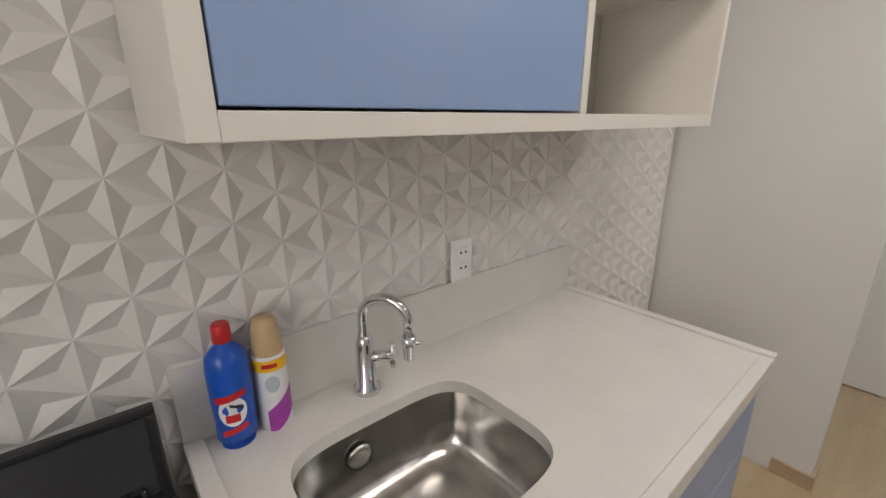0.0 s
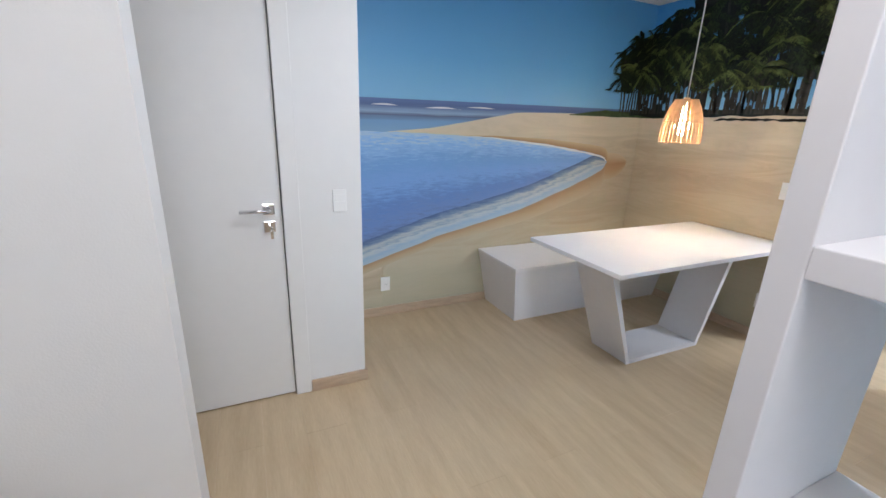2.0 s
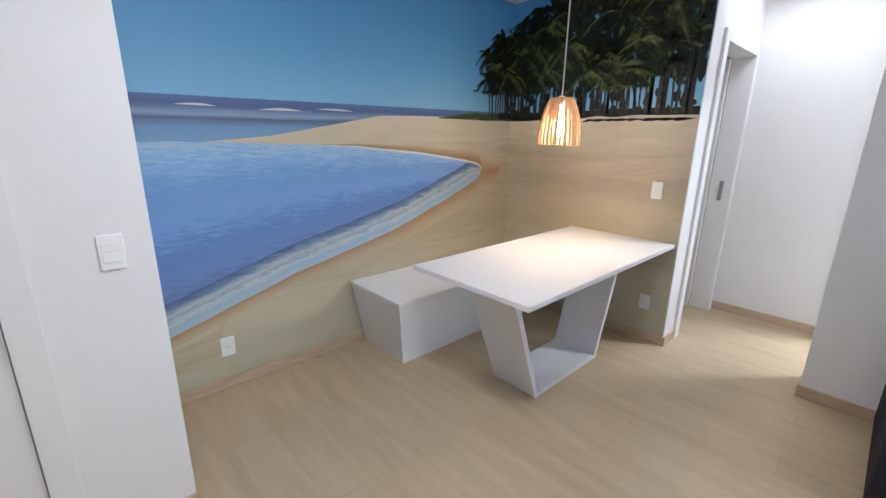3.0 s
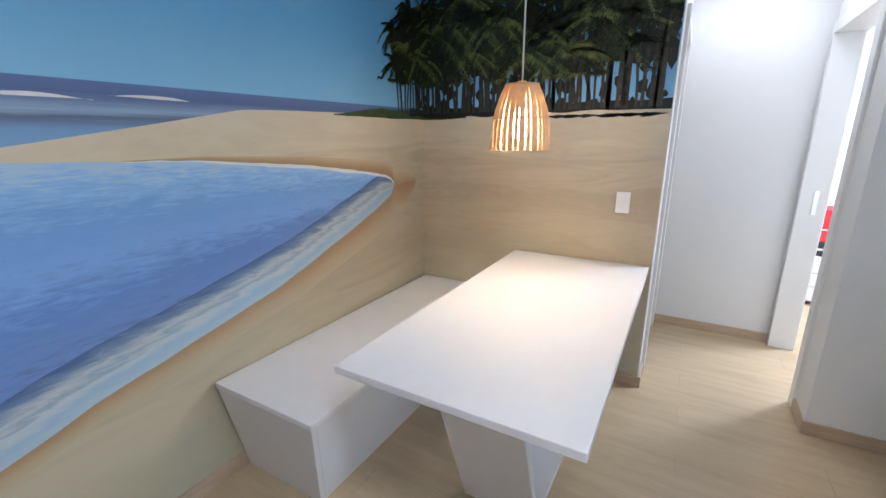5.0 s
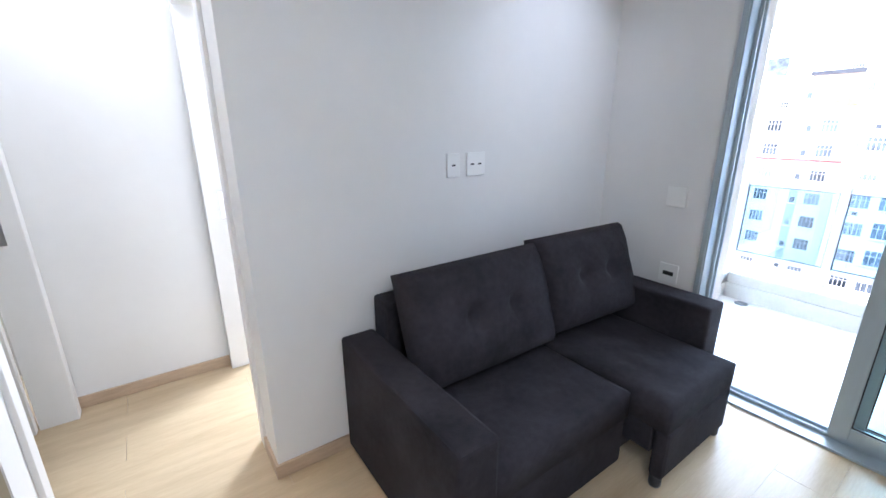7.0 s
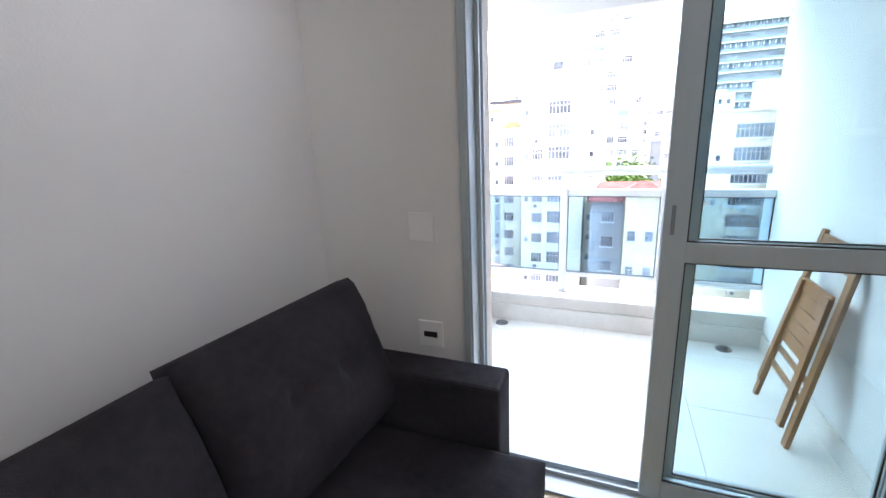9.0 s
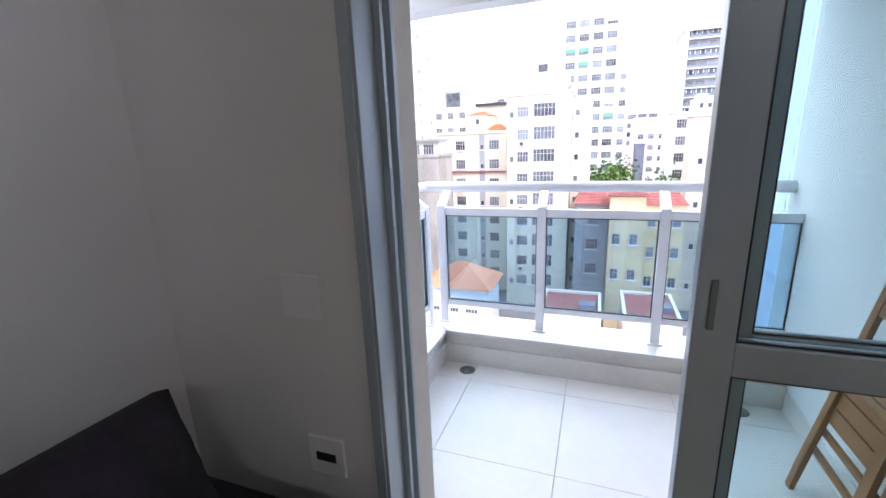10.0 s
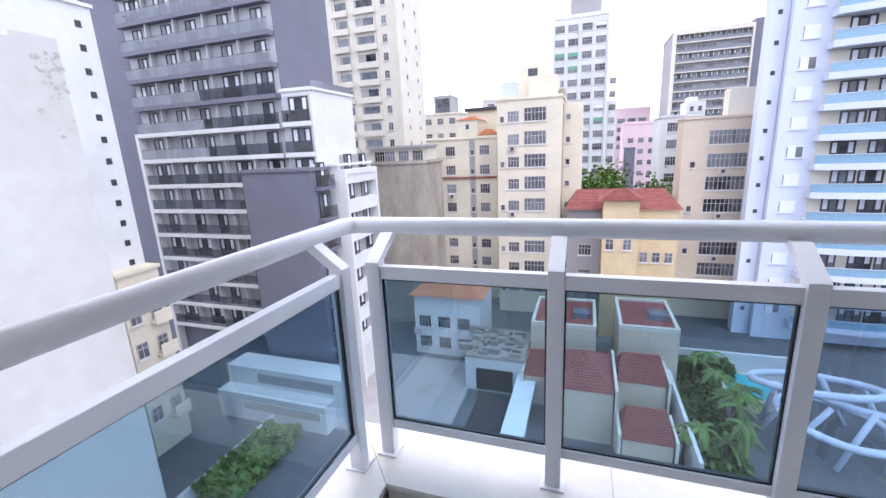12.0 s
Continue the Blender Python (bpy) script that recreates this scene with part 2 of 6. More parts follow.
BB = 0.07
baseboard("baseboard_entrance", (1.165, YD - 0.014, 0, XR + 0.014, YD, BB), (XR, YD, 0, XR + 0.014, YM, BB))
baseboard("baseboard_mural", (XR + 0.014, YM - 0.014, 0, XM, YM, BB), (XM - 0.014, 1.76, 0, XM, YM - 0.014, BB), (XM, 1.761, 0, 4.55, 1.775, BB))
baseboard("baseboard_hall", (5.456, 0.985, 0, 5.47, 1.77, BB))
baseboard("baseboard_sofa", (XS - 0.014, YW, 0, XS, 1.0, BB), (XS, 0.985, 0, 4.55, 0.999, BB))
baseboard("baseboard_window", (3.76, YW, 0, XS - 0.014, YW + 0.014, BB))
baseboard("baseboard_stub", (0.6, 1.426, 0, 0.749, 1.44, BB), (0.735, 1.44, 0, 0.749, 1.56, BB))


# ---- doors ----
def lever(parent, x, y, z, side):
    h = boxes("door_handle", CHROME, parent, (x - 0.027, y - 0.012, z - 0.027, x + 0.027, y, z + 0.027), bev=0.003)
    bm = bmesh.new()
    tube(bm, [(x, y - 0.01, z), (x, y - 0.05, z), (x - side * 0.02, y - 0.055, z), (x - side * 0.13, y - 0.055, z)], 0.009)
    part("lever", bm, CHROME, h)
    k = boxes("lock_plate", CHROME, parent, (x - 0.027, y - 0.012, z - 0.115, x + 0.027, y, z - 0.06), bev=0.003)
    bm = bmesh.new()
    box(bm, x - 0.004, y - 0.045, z - 0.1, x + 0.004, y - 0.012, z - 0.075)
    box(bm, x - 0.001, y - 0.05, z - 0.14, x + 0.012, y - 0.042, z - 0.1)
    part("key", bm, CHROME, k)


door = thing("door_1", (0.67, YD, 0), "white lacquered entrance door, closed, with key in lock", "door", kind="structure")
door.location = (0, 0, 0)
boxes("leaf", DOORW, door, (0.285, YD + 0.012, 0.008, 1.075, YD + 0.05, 2.08), bev=0.002)
boxes("door_frame", DOORW, door, (1.08, YD - 0.012, 0, 1.16, YD + 0.06, 2.16), (0.2, YD - 0.012, 0, 0.28, YD + 0.06, 2.16), (0.28, YD - 0.012, 2.085, 1.08, YD + 0.06, 2.16), bev=0.003)
boxes("shadow_gap", BLACK, door, (0.28, YD + 0.03, 0.0, 1.08, YD + 0.06, 2.085))
lever(door, 1.015, YD + 0.012, 1.07, 1)

bath = thing("door_2", (0, 0, 0), "white frame of the open bathroom doorway", "door", kind="structure")
boxes("door_frame", DOORW, bath, (4.55, 1.755, 0, 4.625, 1.915, 2.16), (5.355, 1.755, 0, 5.43, 1.915, 2.16), (4.625, 1.755, 2.09, 5.355, 1.915, 2.16), bev=0.003)
boxes("leaf", DOORW, bath, (5.31, 1.92, 0.01, 5.35, 2.62, 2.08), bev=0.002)
boxes("strike_plate", CHROME, bath, (5.349, 1.82, 0.98, 5.3535, 1.845, 1.14))
rail = boxes("towel_rail", WHITE, None, (4.72, 3.14, 1.75, 5.5, 3.16, 1.78), (4.74, 3.16, 1.755, 4.76, 3.2, 1.775), (5.46, 3.16, 1.755, 5.48, 3.2, 1.775))
tagged(rail, "white towel rail on the bathroom wall", "towel rail")

bed_door = thing("door_3", (0, 0, 0), "white bedroom door standing open", "door", kind="structure")
boxes("door_frame", DOORW, bed_door, (4.545, 0.85, 0, 4.625, 1.0, 2.16), (5.395, 0.85, 0, 5.455, 1.0, 2.16), (4.625, 0.85, 2.09, 5.395, 1.0, 2.16), bev=0.003)
boxes("leaf", DOORW, bed_door, (5.46, 0.832, 0.01, 6.2, 0.867, 2.08), bev=0.002)
boxes("strike_plate", CHROME, bed_door, (5.390, 0.9, 0.98, 5.3945, 0.925, 1.14))


# ---- mural, printed flat on two walls ----
mural = thing("wall_mural", (0, 0, 0), "printed beach mural with blue lagoon, sand and palms", "mural", kind="structure")
S1, S2 = XR + 0.002, XM + YM - 1.78


def on_wall(s, z, off):
    return (s, YM - off, z) if s <= XM + 1e-6 else (XM - off, YM - (s - XM), z)


def curve_at(knots, s):
    """A smooth height for s along knots of (s, z)."""
    for (a, p), (b, q) in zip(knots, knots[1:]):
        if s <= b:
            w = min(max((s - a) / (b - a), 0), 1)
            return p + (q - p) * w
    return knots[-1][1]


def band(name, lo, hi, s0, s1, off, material, rows=4, wob=0.0):
    cols = [s0 + (s1 - s0) * i / 90 for i in range(91)]
    if s0 < XM < s1:
        cols = sorted(cols + [XM])
    bm = bmesh.new()
    uv = bm.loops.layers.uv.new("across")
    grid = []
    for s in cols:
        a, b = lo(s), hi(s)
        if wob:
            a += wob * noise.noise((s * 7, 1.3, off * 900))
            b += wob * noise.noise((s * 9, 5.1, off * 900))
        if abs(s - XM) < 1e-6:
            pts = [(XM - off, YM - off, a + (b - a) * k / rows) for k in range(rows + 1)]
        else:
            pts = [on_wall(s, a + (b - a) * k / rows, off) for k in range(rows + 1)]
        grid.append([bm.verts.new(p) for p in pts])
    for i in range(len(grid) - 1):
        for k in range(rows):
            f = bm.faces.new((grid[i][k], grid[i + 1][k], grid[i + 1][k + 1], grid[i][k + 1]))
            for lp, v in zip(f.loops, (k, k, k + 1, k + 1)):
                lp[uv].uv = (cols[i], v / rows)
    return part(name, bm, material, mural)


def print_mat(name, stops, streak=(3, 3, 30), amount=0.25, swirl=0.4):
    """A matt print: a colour ramp across the band, broken up by streaky noise."""
    m = bpy.data.materials.new(name)
    m.use_nodes = True
    nt = m.node_tree
    b = nt.nodes["Principled BSDF"]
    b.inputs["Roughness"].default_value = 0.5
    uv = nt.nodes.new("ShaderNodeUVMap")
    sp = nt.nodes.new("ShaderNodeSeparateXYZ")
    nt.links.new(uv.outputs[0], sp.inputs[0])
    geo = nt.nodes.new("ShaderNodeNewGeometry")
    mp = nt.nodes.new("ShaderNodeMapping")
    mp.inputs["Scale"].default_value = streak
    nt.links.new(geo.outputs["Position"], mp.inputs[0])
    nz = nt.nodes.new("ShaderNodeTexNoise")
    nz.inputs["Scale"].default_value, nz.inputs["Detail"].default_value, nz.inputs["Roughness"].default_value = 1.0, 8, 0.65
    nz.inputs["Distortion"].default_value = swirl
    nt.links.new(mp.outputs[0], nz.inputs["Vector"])
    sub = nt.nodes.new("ShaderNodeMath")
    sub.operation = "SUBTRACT"
    nt.links.new(nz.outputs[0], sub.inputs[0])
    sub.inputs[1].default_value = 0.5
    ma = nt.nodes.new("ShaderNodeMath")
    ma.operation = "MULTIPLY_ADD"
    nt.links.new(sub.outputs[0], ma.inputs[0])
    ma.inputs[1].default_value = amount
    nt.links.new(sp.outputs[1], ma.inputs[2])
    rp = nt.nodes.new("ShaderNodeValToRGB")
    els = rp.color_ramp.elements
    els[0].position, els[0].color = stops[0][0], (*stops[0][1], 1)
    els[1].position, els[1].color = stops[-1][0], (*stops[-1][1], 1)
    for p, c in stops[1:-1]:
        els.new(p).color = (*c, 1)
    nt.links.new(ma.outputs[0], rp.inputs[0])
    nt.links.new(rp.outputs[0], b.inputs["Base Color"])
    return m


SKYP = print_mat("print_sky", [(0, (0.26, 0.54, 0.8)), (0.35, (0.16, 0.43, 0.76)), (1, (0.09, 0.33, 0.7))], (1, 1, 1), 0.1)
SEAP = print_mat("print_sea", [(0, (0.25, 0.42, 0.62)), (0.45, (0.2, 0.36, 0.6)), (0.62, (0.12, 0.15, 0.25)), (0.68, (0.3, 0.42, 0.6)), (0.85, (0.1, 0.15, 0.32)), (1, (0.12, 0.19, 0.42))], (2, 2, 60), 0.16)
SANDP = print_mat("print_sand", [(0, (0.45, 0.43, 0.31)), (0.25, (0.52, 0.47, 0.34)), (0.45, (0.44, 0.37, 0.25)), (0.58, (0.52, 0.44, 0.31)), (0.68, (0.46, 0.38, 0.26)), (0.85, (0.62, 0.53, 0.38)), (1, (0.72, 0.62, 0.46))], (1.1, 1.1, 7), 0.5, 1.6)
WATERP = print_mat("print_lagoon", [(0, (0.3, 0.38, 0.52)), (0.12, (0.13, 0.19, 0.4)), (0.3, (0.17, 0.28, 0.58)), (0.42, (0.14, 0.26, 0.58)), (0.6, (0.22, 0.4, 0.76)), (0.75, (0.19, 0.37, 0.72)), (0.92, (0.3, 0.52, 0.84)), (1, (0.44, 0.6, 0.78))], (12, 12, 80), 0.6)
FOAMP = print_mat("print_foam", [(0, (0.42, 0.54, 0.62)), (0.22, (0.34, 0.48, 0.62)), (0.4, (0.52, 0.58, 0.6)), (0.5, (0.3, 0.4, 0.5)), (0.62, (0.5, 0.54, 0.55)), (0.8, (0.17, 0.25, 0.4)), (1, (0.08, 0.14, 0.3))], (6, 6, 40), 0.6)
WETP = print_mat("print_wet_sand", [(0, (0.5, 0.43, 0.29)), (0.5, (0.47, 0.35, 0.21)), (0.85, (0.4, 0.27, 0.15)), (1, (0.38, 0.27, 0.16))], (3, 3, 12), 0.35)
WETTOP = print_mat("print_wet_sand_far", [(0, (0.34, 0.22, 0.12)), (0.4, (0.45, 0.29, 0.15)), (1, (0.6, 0.46, 0.27))], (2, 2, 12), 0.3)
WETTIP = print_mat("print_wet_tip", [(0, (0.52, 0.42, 0.27)), (0.3, (0.46, 0.3, 0.16)), (0.6, (0.42, 0.25, 0.12)), (1, (0.6, 0.48, 0.31))], (3, 3, 10), 0.3)
GRASSP = mat("print_scrub", (0.02, 0.035, 0.012), 0.5, scale=20, second=(0.07, 0.11, 0.03))
DARKP = mat("print_palm_dark", (0.002, 0.004, 0.003), 0.5, scale=9, second=(0.009, 0.014, 0.006))
FRONDP = mat("print_frond", (0.003, 0.007, 0.003), 0.5, scale=6, second=(0.07, 0.1, 0.025), isl=0.8, bias=0.75)
FRONDL = mat("print_frond_lit", (0.006, 0.012, 0.004), 0.5, scale=7, second=(0.33, 0.4, 0.11), isl=0.3, bias=0.2)
TRUNKP = mat("print_trunk", (0.012, 0.011, 0.01), 0.5, scale=30, second=(0.06, 0.05, 0.04))
SURFP = mat("print_surf", (0.75, 0.76, 0.78), 0.5)

SHORE = [(1.3, 0.33), (1.67, 0.432), (2.28, 0.618), (2.76, 0.724), (3.08, 0.8), (3.21, 0.84), (3.66, 1.003), (3.86, 1.08), (3.96, 1.125), (3.99, 1.155), (4.01, 1.2)]
FAR = [(1.3, 1.43), (2.0, 1.426), (2.77, 1.4), (3.315, 1.352), (3.6, 1.312), (3.8, 1.283), (3.92, 1.26), (3.975, 1.238), (4.01, 1.2)]
SPIT = [(1.85, 1.425), (2.21, 1.46), (2.6, 1.53), (2.97, 1.6), (3.3, 1.61), (3.6, 1.615), (4.4, 1.632), (5.3, 1.645), (5.95, 1.62)]


def shore(s):
    return curve_at(SHORE, s)


def far(s):
    return max(curve_at(FAR, s), shore(s) + 1e-4)


def spit(s):
    return curve_at(SPIT, s)


band("sky_print", lambda s: 1.65, lambda s: H - 0.002, S1, S2, 0.001, SKYP)
band("sea_print", lambda s: 1.38, lambda s: 1.652 + 0.008 * (s - 1.7), S1, 4.34, 0.0016, SEAP)
band("sand_print", lambda s: BB, lambda s: spit(s) if s > 1.86 else shore(s) - 0.01, S1, S2, 0.0022, SANDP)
band("wet_sand_print", lambda s: shore(s) - 0.07 - 0.1 * min(1, max(0, (s - 2.3) / 1.5)), shore, S1, 4.008, 0.0028, WETP)
band("far_wet_print", far, lambda s: far(s) + 0.002 + 0.08 * max(0, (s - 2.5) / 1.5), 2.5, 4.008, 0.003, WETTOP)
band("wet_tip_print", lambda s: 1.2 - 0.165 * max(0, 1 - ((s - 4.0) / 0.26) ** 2) ** 0.5, lambda s: 1.2 + 0.085 * max(0, 1 - ((s - 4.0) / 0.26) ** 2) ** 0.5, 4.0, 4.255, 0.003, WETTIP)
band("lagoon_print", shore, far, S1, 4.008, 0.0034, WATERP, 8, 0.004)
band("foam_print", shore, lambda s: min(shore(s) + 0.19, far(s)), S1, 4.006, 0.004, FOAMP, 6, 0.006)
band("far_foam_print", lambda s: far(s) - 0.001 - 0.015 * min(1, (s - 2.5) / 0.7), far, 2.5, 4.0, 0.0044, SURFP, 1, 0.006)
band("scrub_print", lambda s: 1.598 + 0.008 * (s - 3.5), lambda s: 1.606 + 0.05 * min(1, (s - 3.5) / 0.4), 3.5, 4.7, 0.0026, GRASSP, 2, 0.006)
band("grove_shade_print", lambda s: 1.622 + 0.006 * math.sin(s * 5), lambda s: 1.675, 4.2, S2, 0.003, DARKP, 2, 0.014)
for a, b, z in ((1.75, 1.95, 1.607), (2.15, 2.45, 1.6), (2.5, 2.75, 1.615)):
    band("surf_print", lambda s: z, lambda s: z + 0.012 * math.sin(math.pi * min(1, max(0, (s - a) / (b - a)))), a, b, 0.0026, SURFP, 1, 0.003)

rng = random.Random(4)
bm_t, bm_f, bm_d, bm_l = bmesh.new(), bmesh.new(), bmesh.new(), bmesh.new()


def flat(bm, pts, off):
    """A flat leaf of the print; cut off at the corner and the edges of the wall."""
    side = sum(p[0] for p in pts) / len(pts) <= XM
    out = []
    for s, z in pts:
        s = min(s, XM - 0.002) if side else min(max(s, XM + 0.002), S2 - 0.003)
        out.append(bm.verts.new(on_wall(max(s, S1), min(max(z, 1.585), H - 0.004), off)))
    bm.faces.new(out)


def palm(s0, top, lean, big, lit, lift):
    base = 1.64
    w = rng.uniform(0.007, 0.013)
    n = 8
    for i in range(n):
        f, g = i / n, (i + 1) / n
        a, b = s0 + lean * f * f, s0 + lean * g * g
        za, zb = base + (top - base) * f, base + (top - base) * g
        flat(bm_t, [(a - w, za), (a + w, za), (b + w * 0.9, zb), (b - w * 0.9, zb)], 0.0038)
    cs = s0 + lean
    for k in range(17):
        ang = rng.uniform(-0.7, math.pi + 0.7)
        ln = big * rng.uniform(0.7, 1.1)
        droop = rng.uniform(0.5, 1.0)
        leaf = bm_l if rng.random() < lit else bm_f
        off = 0.0042 + lift + 0.0001 * rng.randrange(14)
        pts = []
        for j in range(9):
            f = j / 8
            pts.append((cs + math.cos(ang) * ln * f, max(1.83, top + math.sin(ang) * ln * f - droop * ln * f * f)))
        for j in range(1, 9):
            (a, za), (b, zb) = pts[j - 1], pts[j]
            hang = 0.055 * (1.1 - abs(j / 8 - 0.45)) * big / 0.25
            flat(leaf, [(a, za + 0.003), (b, zb + 0.003), (b, zb - 0.003), (a, za - 0.003)], off)
            for q in (0.0, 0.33, 0.66):
                s, z = a + (b - a) * q, za + (zb - za) * q
                for sg in (-1, 1):
                    flat(leaf, [(s - 0.004, z), (s + 0.004, z), (s + sg * hang * 0.6 + (b - a) * 0.5, z - hang * rng.uniform(0.5, 1.1) * (1 if sg < 0 else 0.6))], off)


for i in range(58):
    s = 4.07 + (S2 - 4.11) * (i + rng.uniform(0, 1)) / 58
    edge = min(1, (s - 3.9) / 0.9)
    palm(s, 1.64 + rng.uniform(0.26, 0.46 + 0.44 * edge), rng.uniform(-0.09, 0.05), rng.uniform(0.15, 0.25), 0.06, 0.0)
for i in range(15):
    s = 4.2 + (S2 - 4.25) * (i + rng.uniform(0, 1)) / 15
    edge = min(1, (s - 3.9) / 0.9)
    palm(s, 1.64 + rng.uniform(0.3, 0.4 + 0.42 * edge), rng.uniform(-0.07, 0.07), rng.uniform(0.2, 0.3), 0.33, 0.0016)
for i in range(420):
    s = rng.uniform(4.08, S2 - 0.02)
    z = rng.uniform(1.88, H) if s > 4.75 else rng.uniform(1.9, 2.05 + 0.5 * (s - 4.0))
    r = rng.uniform(0.03, 0.09)
    flat(bm_d, [(s + r * rng.uniform(0.5, 1.2) * math.cos(k * math.tau / 9), z + r * rng.uniform(0.4, 1.4) * math.sin(k * math.tau / 9)) for k in range(9)], 0.003 + 0.000001 * i)
for i in range(60):
    s, z = rng.uniform(4.35, S2 - 0.02), 1.67 + 0.2 * rng.random() ** 1.6
    r = rng.uniform(0.015, 0.045)
    flat(bm_d, [(s + r * rng.uniform(0.5, 1.0) * math.cos(k * math.tau / 7), z + r * rng.uniform(0.6, 1.6) * math.sin(k * math.tau / 7)) for k in range(7)], 0.0032 + 0.000001 * i)
for i in range(16):
    s = rng.uniform(5.0, S2 - 0.15)
    flat(bm_d, [(s, 1.6 + rng.uniform(-0.015, 0.01)), (s + 0.05, 1.59), (s + 0.14, 1.605), (s + 0.06, 1.612)], 0.004)
for nm, b_, m_ in (("palm_trunks", bm_t, TRUNKP), ("palm_fronds", bm_f, FRONDP), ("lit_palm_fronds", bm_l, FRONDL), ("palm_mass", bm_d, DARKP)):
    tagged(part(nm, b_, m_, mural), kind="stuff")


# ---- kitchen ----
bm = bmesh.new()
PV, PH = 0.097, 0.084
rows_n, cols_n = 26, 43
nodes_, y_start, z_start = {}, -2.03, 0.0


def tile_node(i, j):
    if (i, j) not in nodes_:
        nodes_[i, j] = bm.verts.new((0.0, min(y_start + i * PH, 1.438), z_start + (j + 0.5 * (i % 2)) * PV))
    return nodes_[i, j]


def tile_tri(a, b, c):
    m = (a.co + b.co + c.co) / 3
    m.x = -0.013
    v = bm.verts.new(m)
    for p, q in ((a, b), (b, c), (c, a)):
        bm.faces.new((p, q, v))


for i in range(41):
    for j in range(rows_n):
        a, b = (i, i + 1)
        if i % 2 == 0:
            tile_tri(tile_node(a, j), tile_node(b, j), tile_node(a, j + 1))
            tile_tri(tile_node(b, j), tile_node(b, j + 1), tile_node(a, j + 1))
        else:
            tile_tri(tile_node(a, j), tile_node(b, j), tile_node(b, j + 1))
            tile_tri(tile_node(a, j), tile_node(b, j + 1), tile_node(a, j + 1))
tagged(part("wall_tiles", bm, TILE), "white star-relief wall tiles behind the counter", "wall tile", kind="structure")

CT = 0.9
SX, SY, SW, SD = 0.315, -0.245, 0.17, 0.215


def sink_loop(k, n, grow=0.0):
    a = k * math.tau / n
    c, s = math.cos(a), math.sin(a)
    e = 2 / 4.5
    return SX + (SW + grow) * abs(c) ** e * (1 if c >= 0 else -1), SY + (SD + grow) * abs(s) ** e * (1 if s >= 0 else -1)


counter = thing("worktop", (0, 0, 0), "white composite kitchen worktop with raised rim and backsplash", "worktop")
bm = bmesh.new()
N = 64
X0, X1, Y0, Y1 = 0.006, 0.64, -0.58, 0.655
inner, outer, low = [], [], []
for k in range(N):
    x, y = sink_loop(k, N)
    dx, dy = x - SX, y - SY
    t = min(((X1 - 0.03 if dx > 0 else X0) - SX) / dx if abs(dx) > 1e-6 else 9, ((Y1 - 0.03 if dy > 0 else Y0 + 0.035) - SY) / dy if abs(dy) > 1e-6 else 9)
    inner.append(bm.verts.new((x, y, CT)))
    low.append(bm.verts.new((x, y, CT - 0.03)))
    outer.append(bm.verts.new((SX + dx * t, SY + dy * t, CT)))
for k in range(N):
    j = (k + 1) % N
    bm.faces.new((inner[k], inner[j], outer[j], outer[k]))
    bm.faces.new((low[k], low[j], inner[j], inner[k]))
for cx, cy in ((X0, Y0 + 0.035), (X1 - 0.03, Y0 + 0.035), (X0, Y1 - 0.03), (X1 - 0.03, Y1 - 0.03)):
    near = sorted(outer, key=lambda v: (v.co.x - cx) ** 2 + (v.co.y - cy) ** 2)
    a = near[0]
    b = next(v for v in near[1:] if abs(v.co.x - a.co.x) > 1e-4 and abs(v.co.y - a.co.y) > 1e-4)
    if (a.co - Vector((cx, cy, CT))).length > 1e-4:
        bm.faces.new((a, b, bm.verts.new((cx, cy, CT))))
part("slab", bm, STONE, counter)
boxes("rim", STONE, counter, (X0, Y0, CT - 0.045, X1, Y0 + 0.035, CT + 0.008), (X0, Y1 - 0.03, CT - 0.045, X1, Y1, CT + 0.008), (X1 - 0.03, Y0 + 0.035, CT - 0.045, X1, Y1 - 0.03, CT + 0.003), bev=0.003)
boxes("backsplash", STONE, counter, (-0.03, Y0, CT - 0.03, 0.006, Y1, 1.06), bev=0.002)

sink = thing("sink", (0, 0, 0), "oval undermount stainless steel kitchen sink", "sink")
bm = bmesh.new()
loops = []
for g, z in ((0.004, CT - 0.03), (-0.002, CT - 0.1), (-0.012, CT - 0.155), (-0.035, CT - 0.178), (-0.08, CT - 0.184), (-0.14, CT - 0.188)):
    loops.append([bm.verts.new((*sink_loop(k, N, g), z)) for k in range(N)])
for a, b in zip(loops, loops[1:]):
    for k in range(N):
        bm.faces.new((a[k], a[(k + 1) % N], b[(k + 1) % N], b[k])).smooth = True
bm.faces.new(loops[-1])
part("bowl", bm, STEEL, sink)
bm = bmesh.new()
lathe(bm, (SX + 0.02, SY - 0.0, CT - 0.188), [(0.0, 0.002), (0.025, 0.003), (0.03, 0.006), (0.045, 0.006), (0.048, 0.0)])
part("drain", bm, [BLACK], sink)
bm = bmesh.new()
c0 = Vector((SX - SW + 0.006, SY - 0.05, CT - 0.09))
tube(bm, [c0, c0 + Vector((0.004, 0, 0)), c0 + Vector((0.006, 0, 0))], [0.03, 0.03, 0.02], 20)
part("overflow", bm, STEEL, sink)

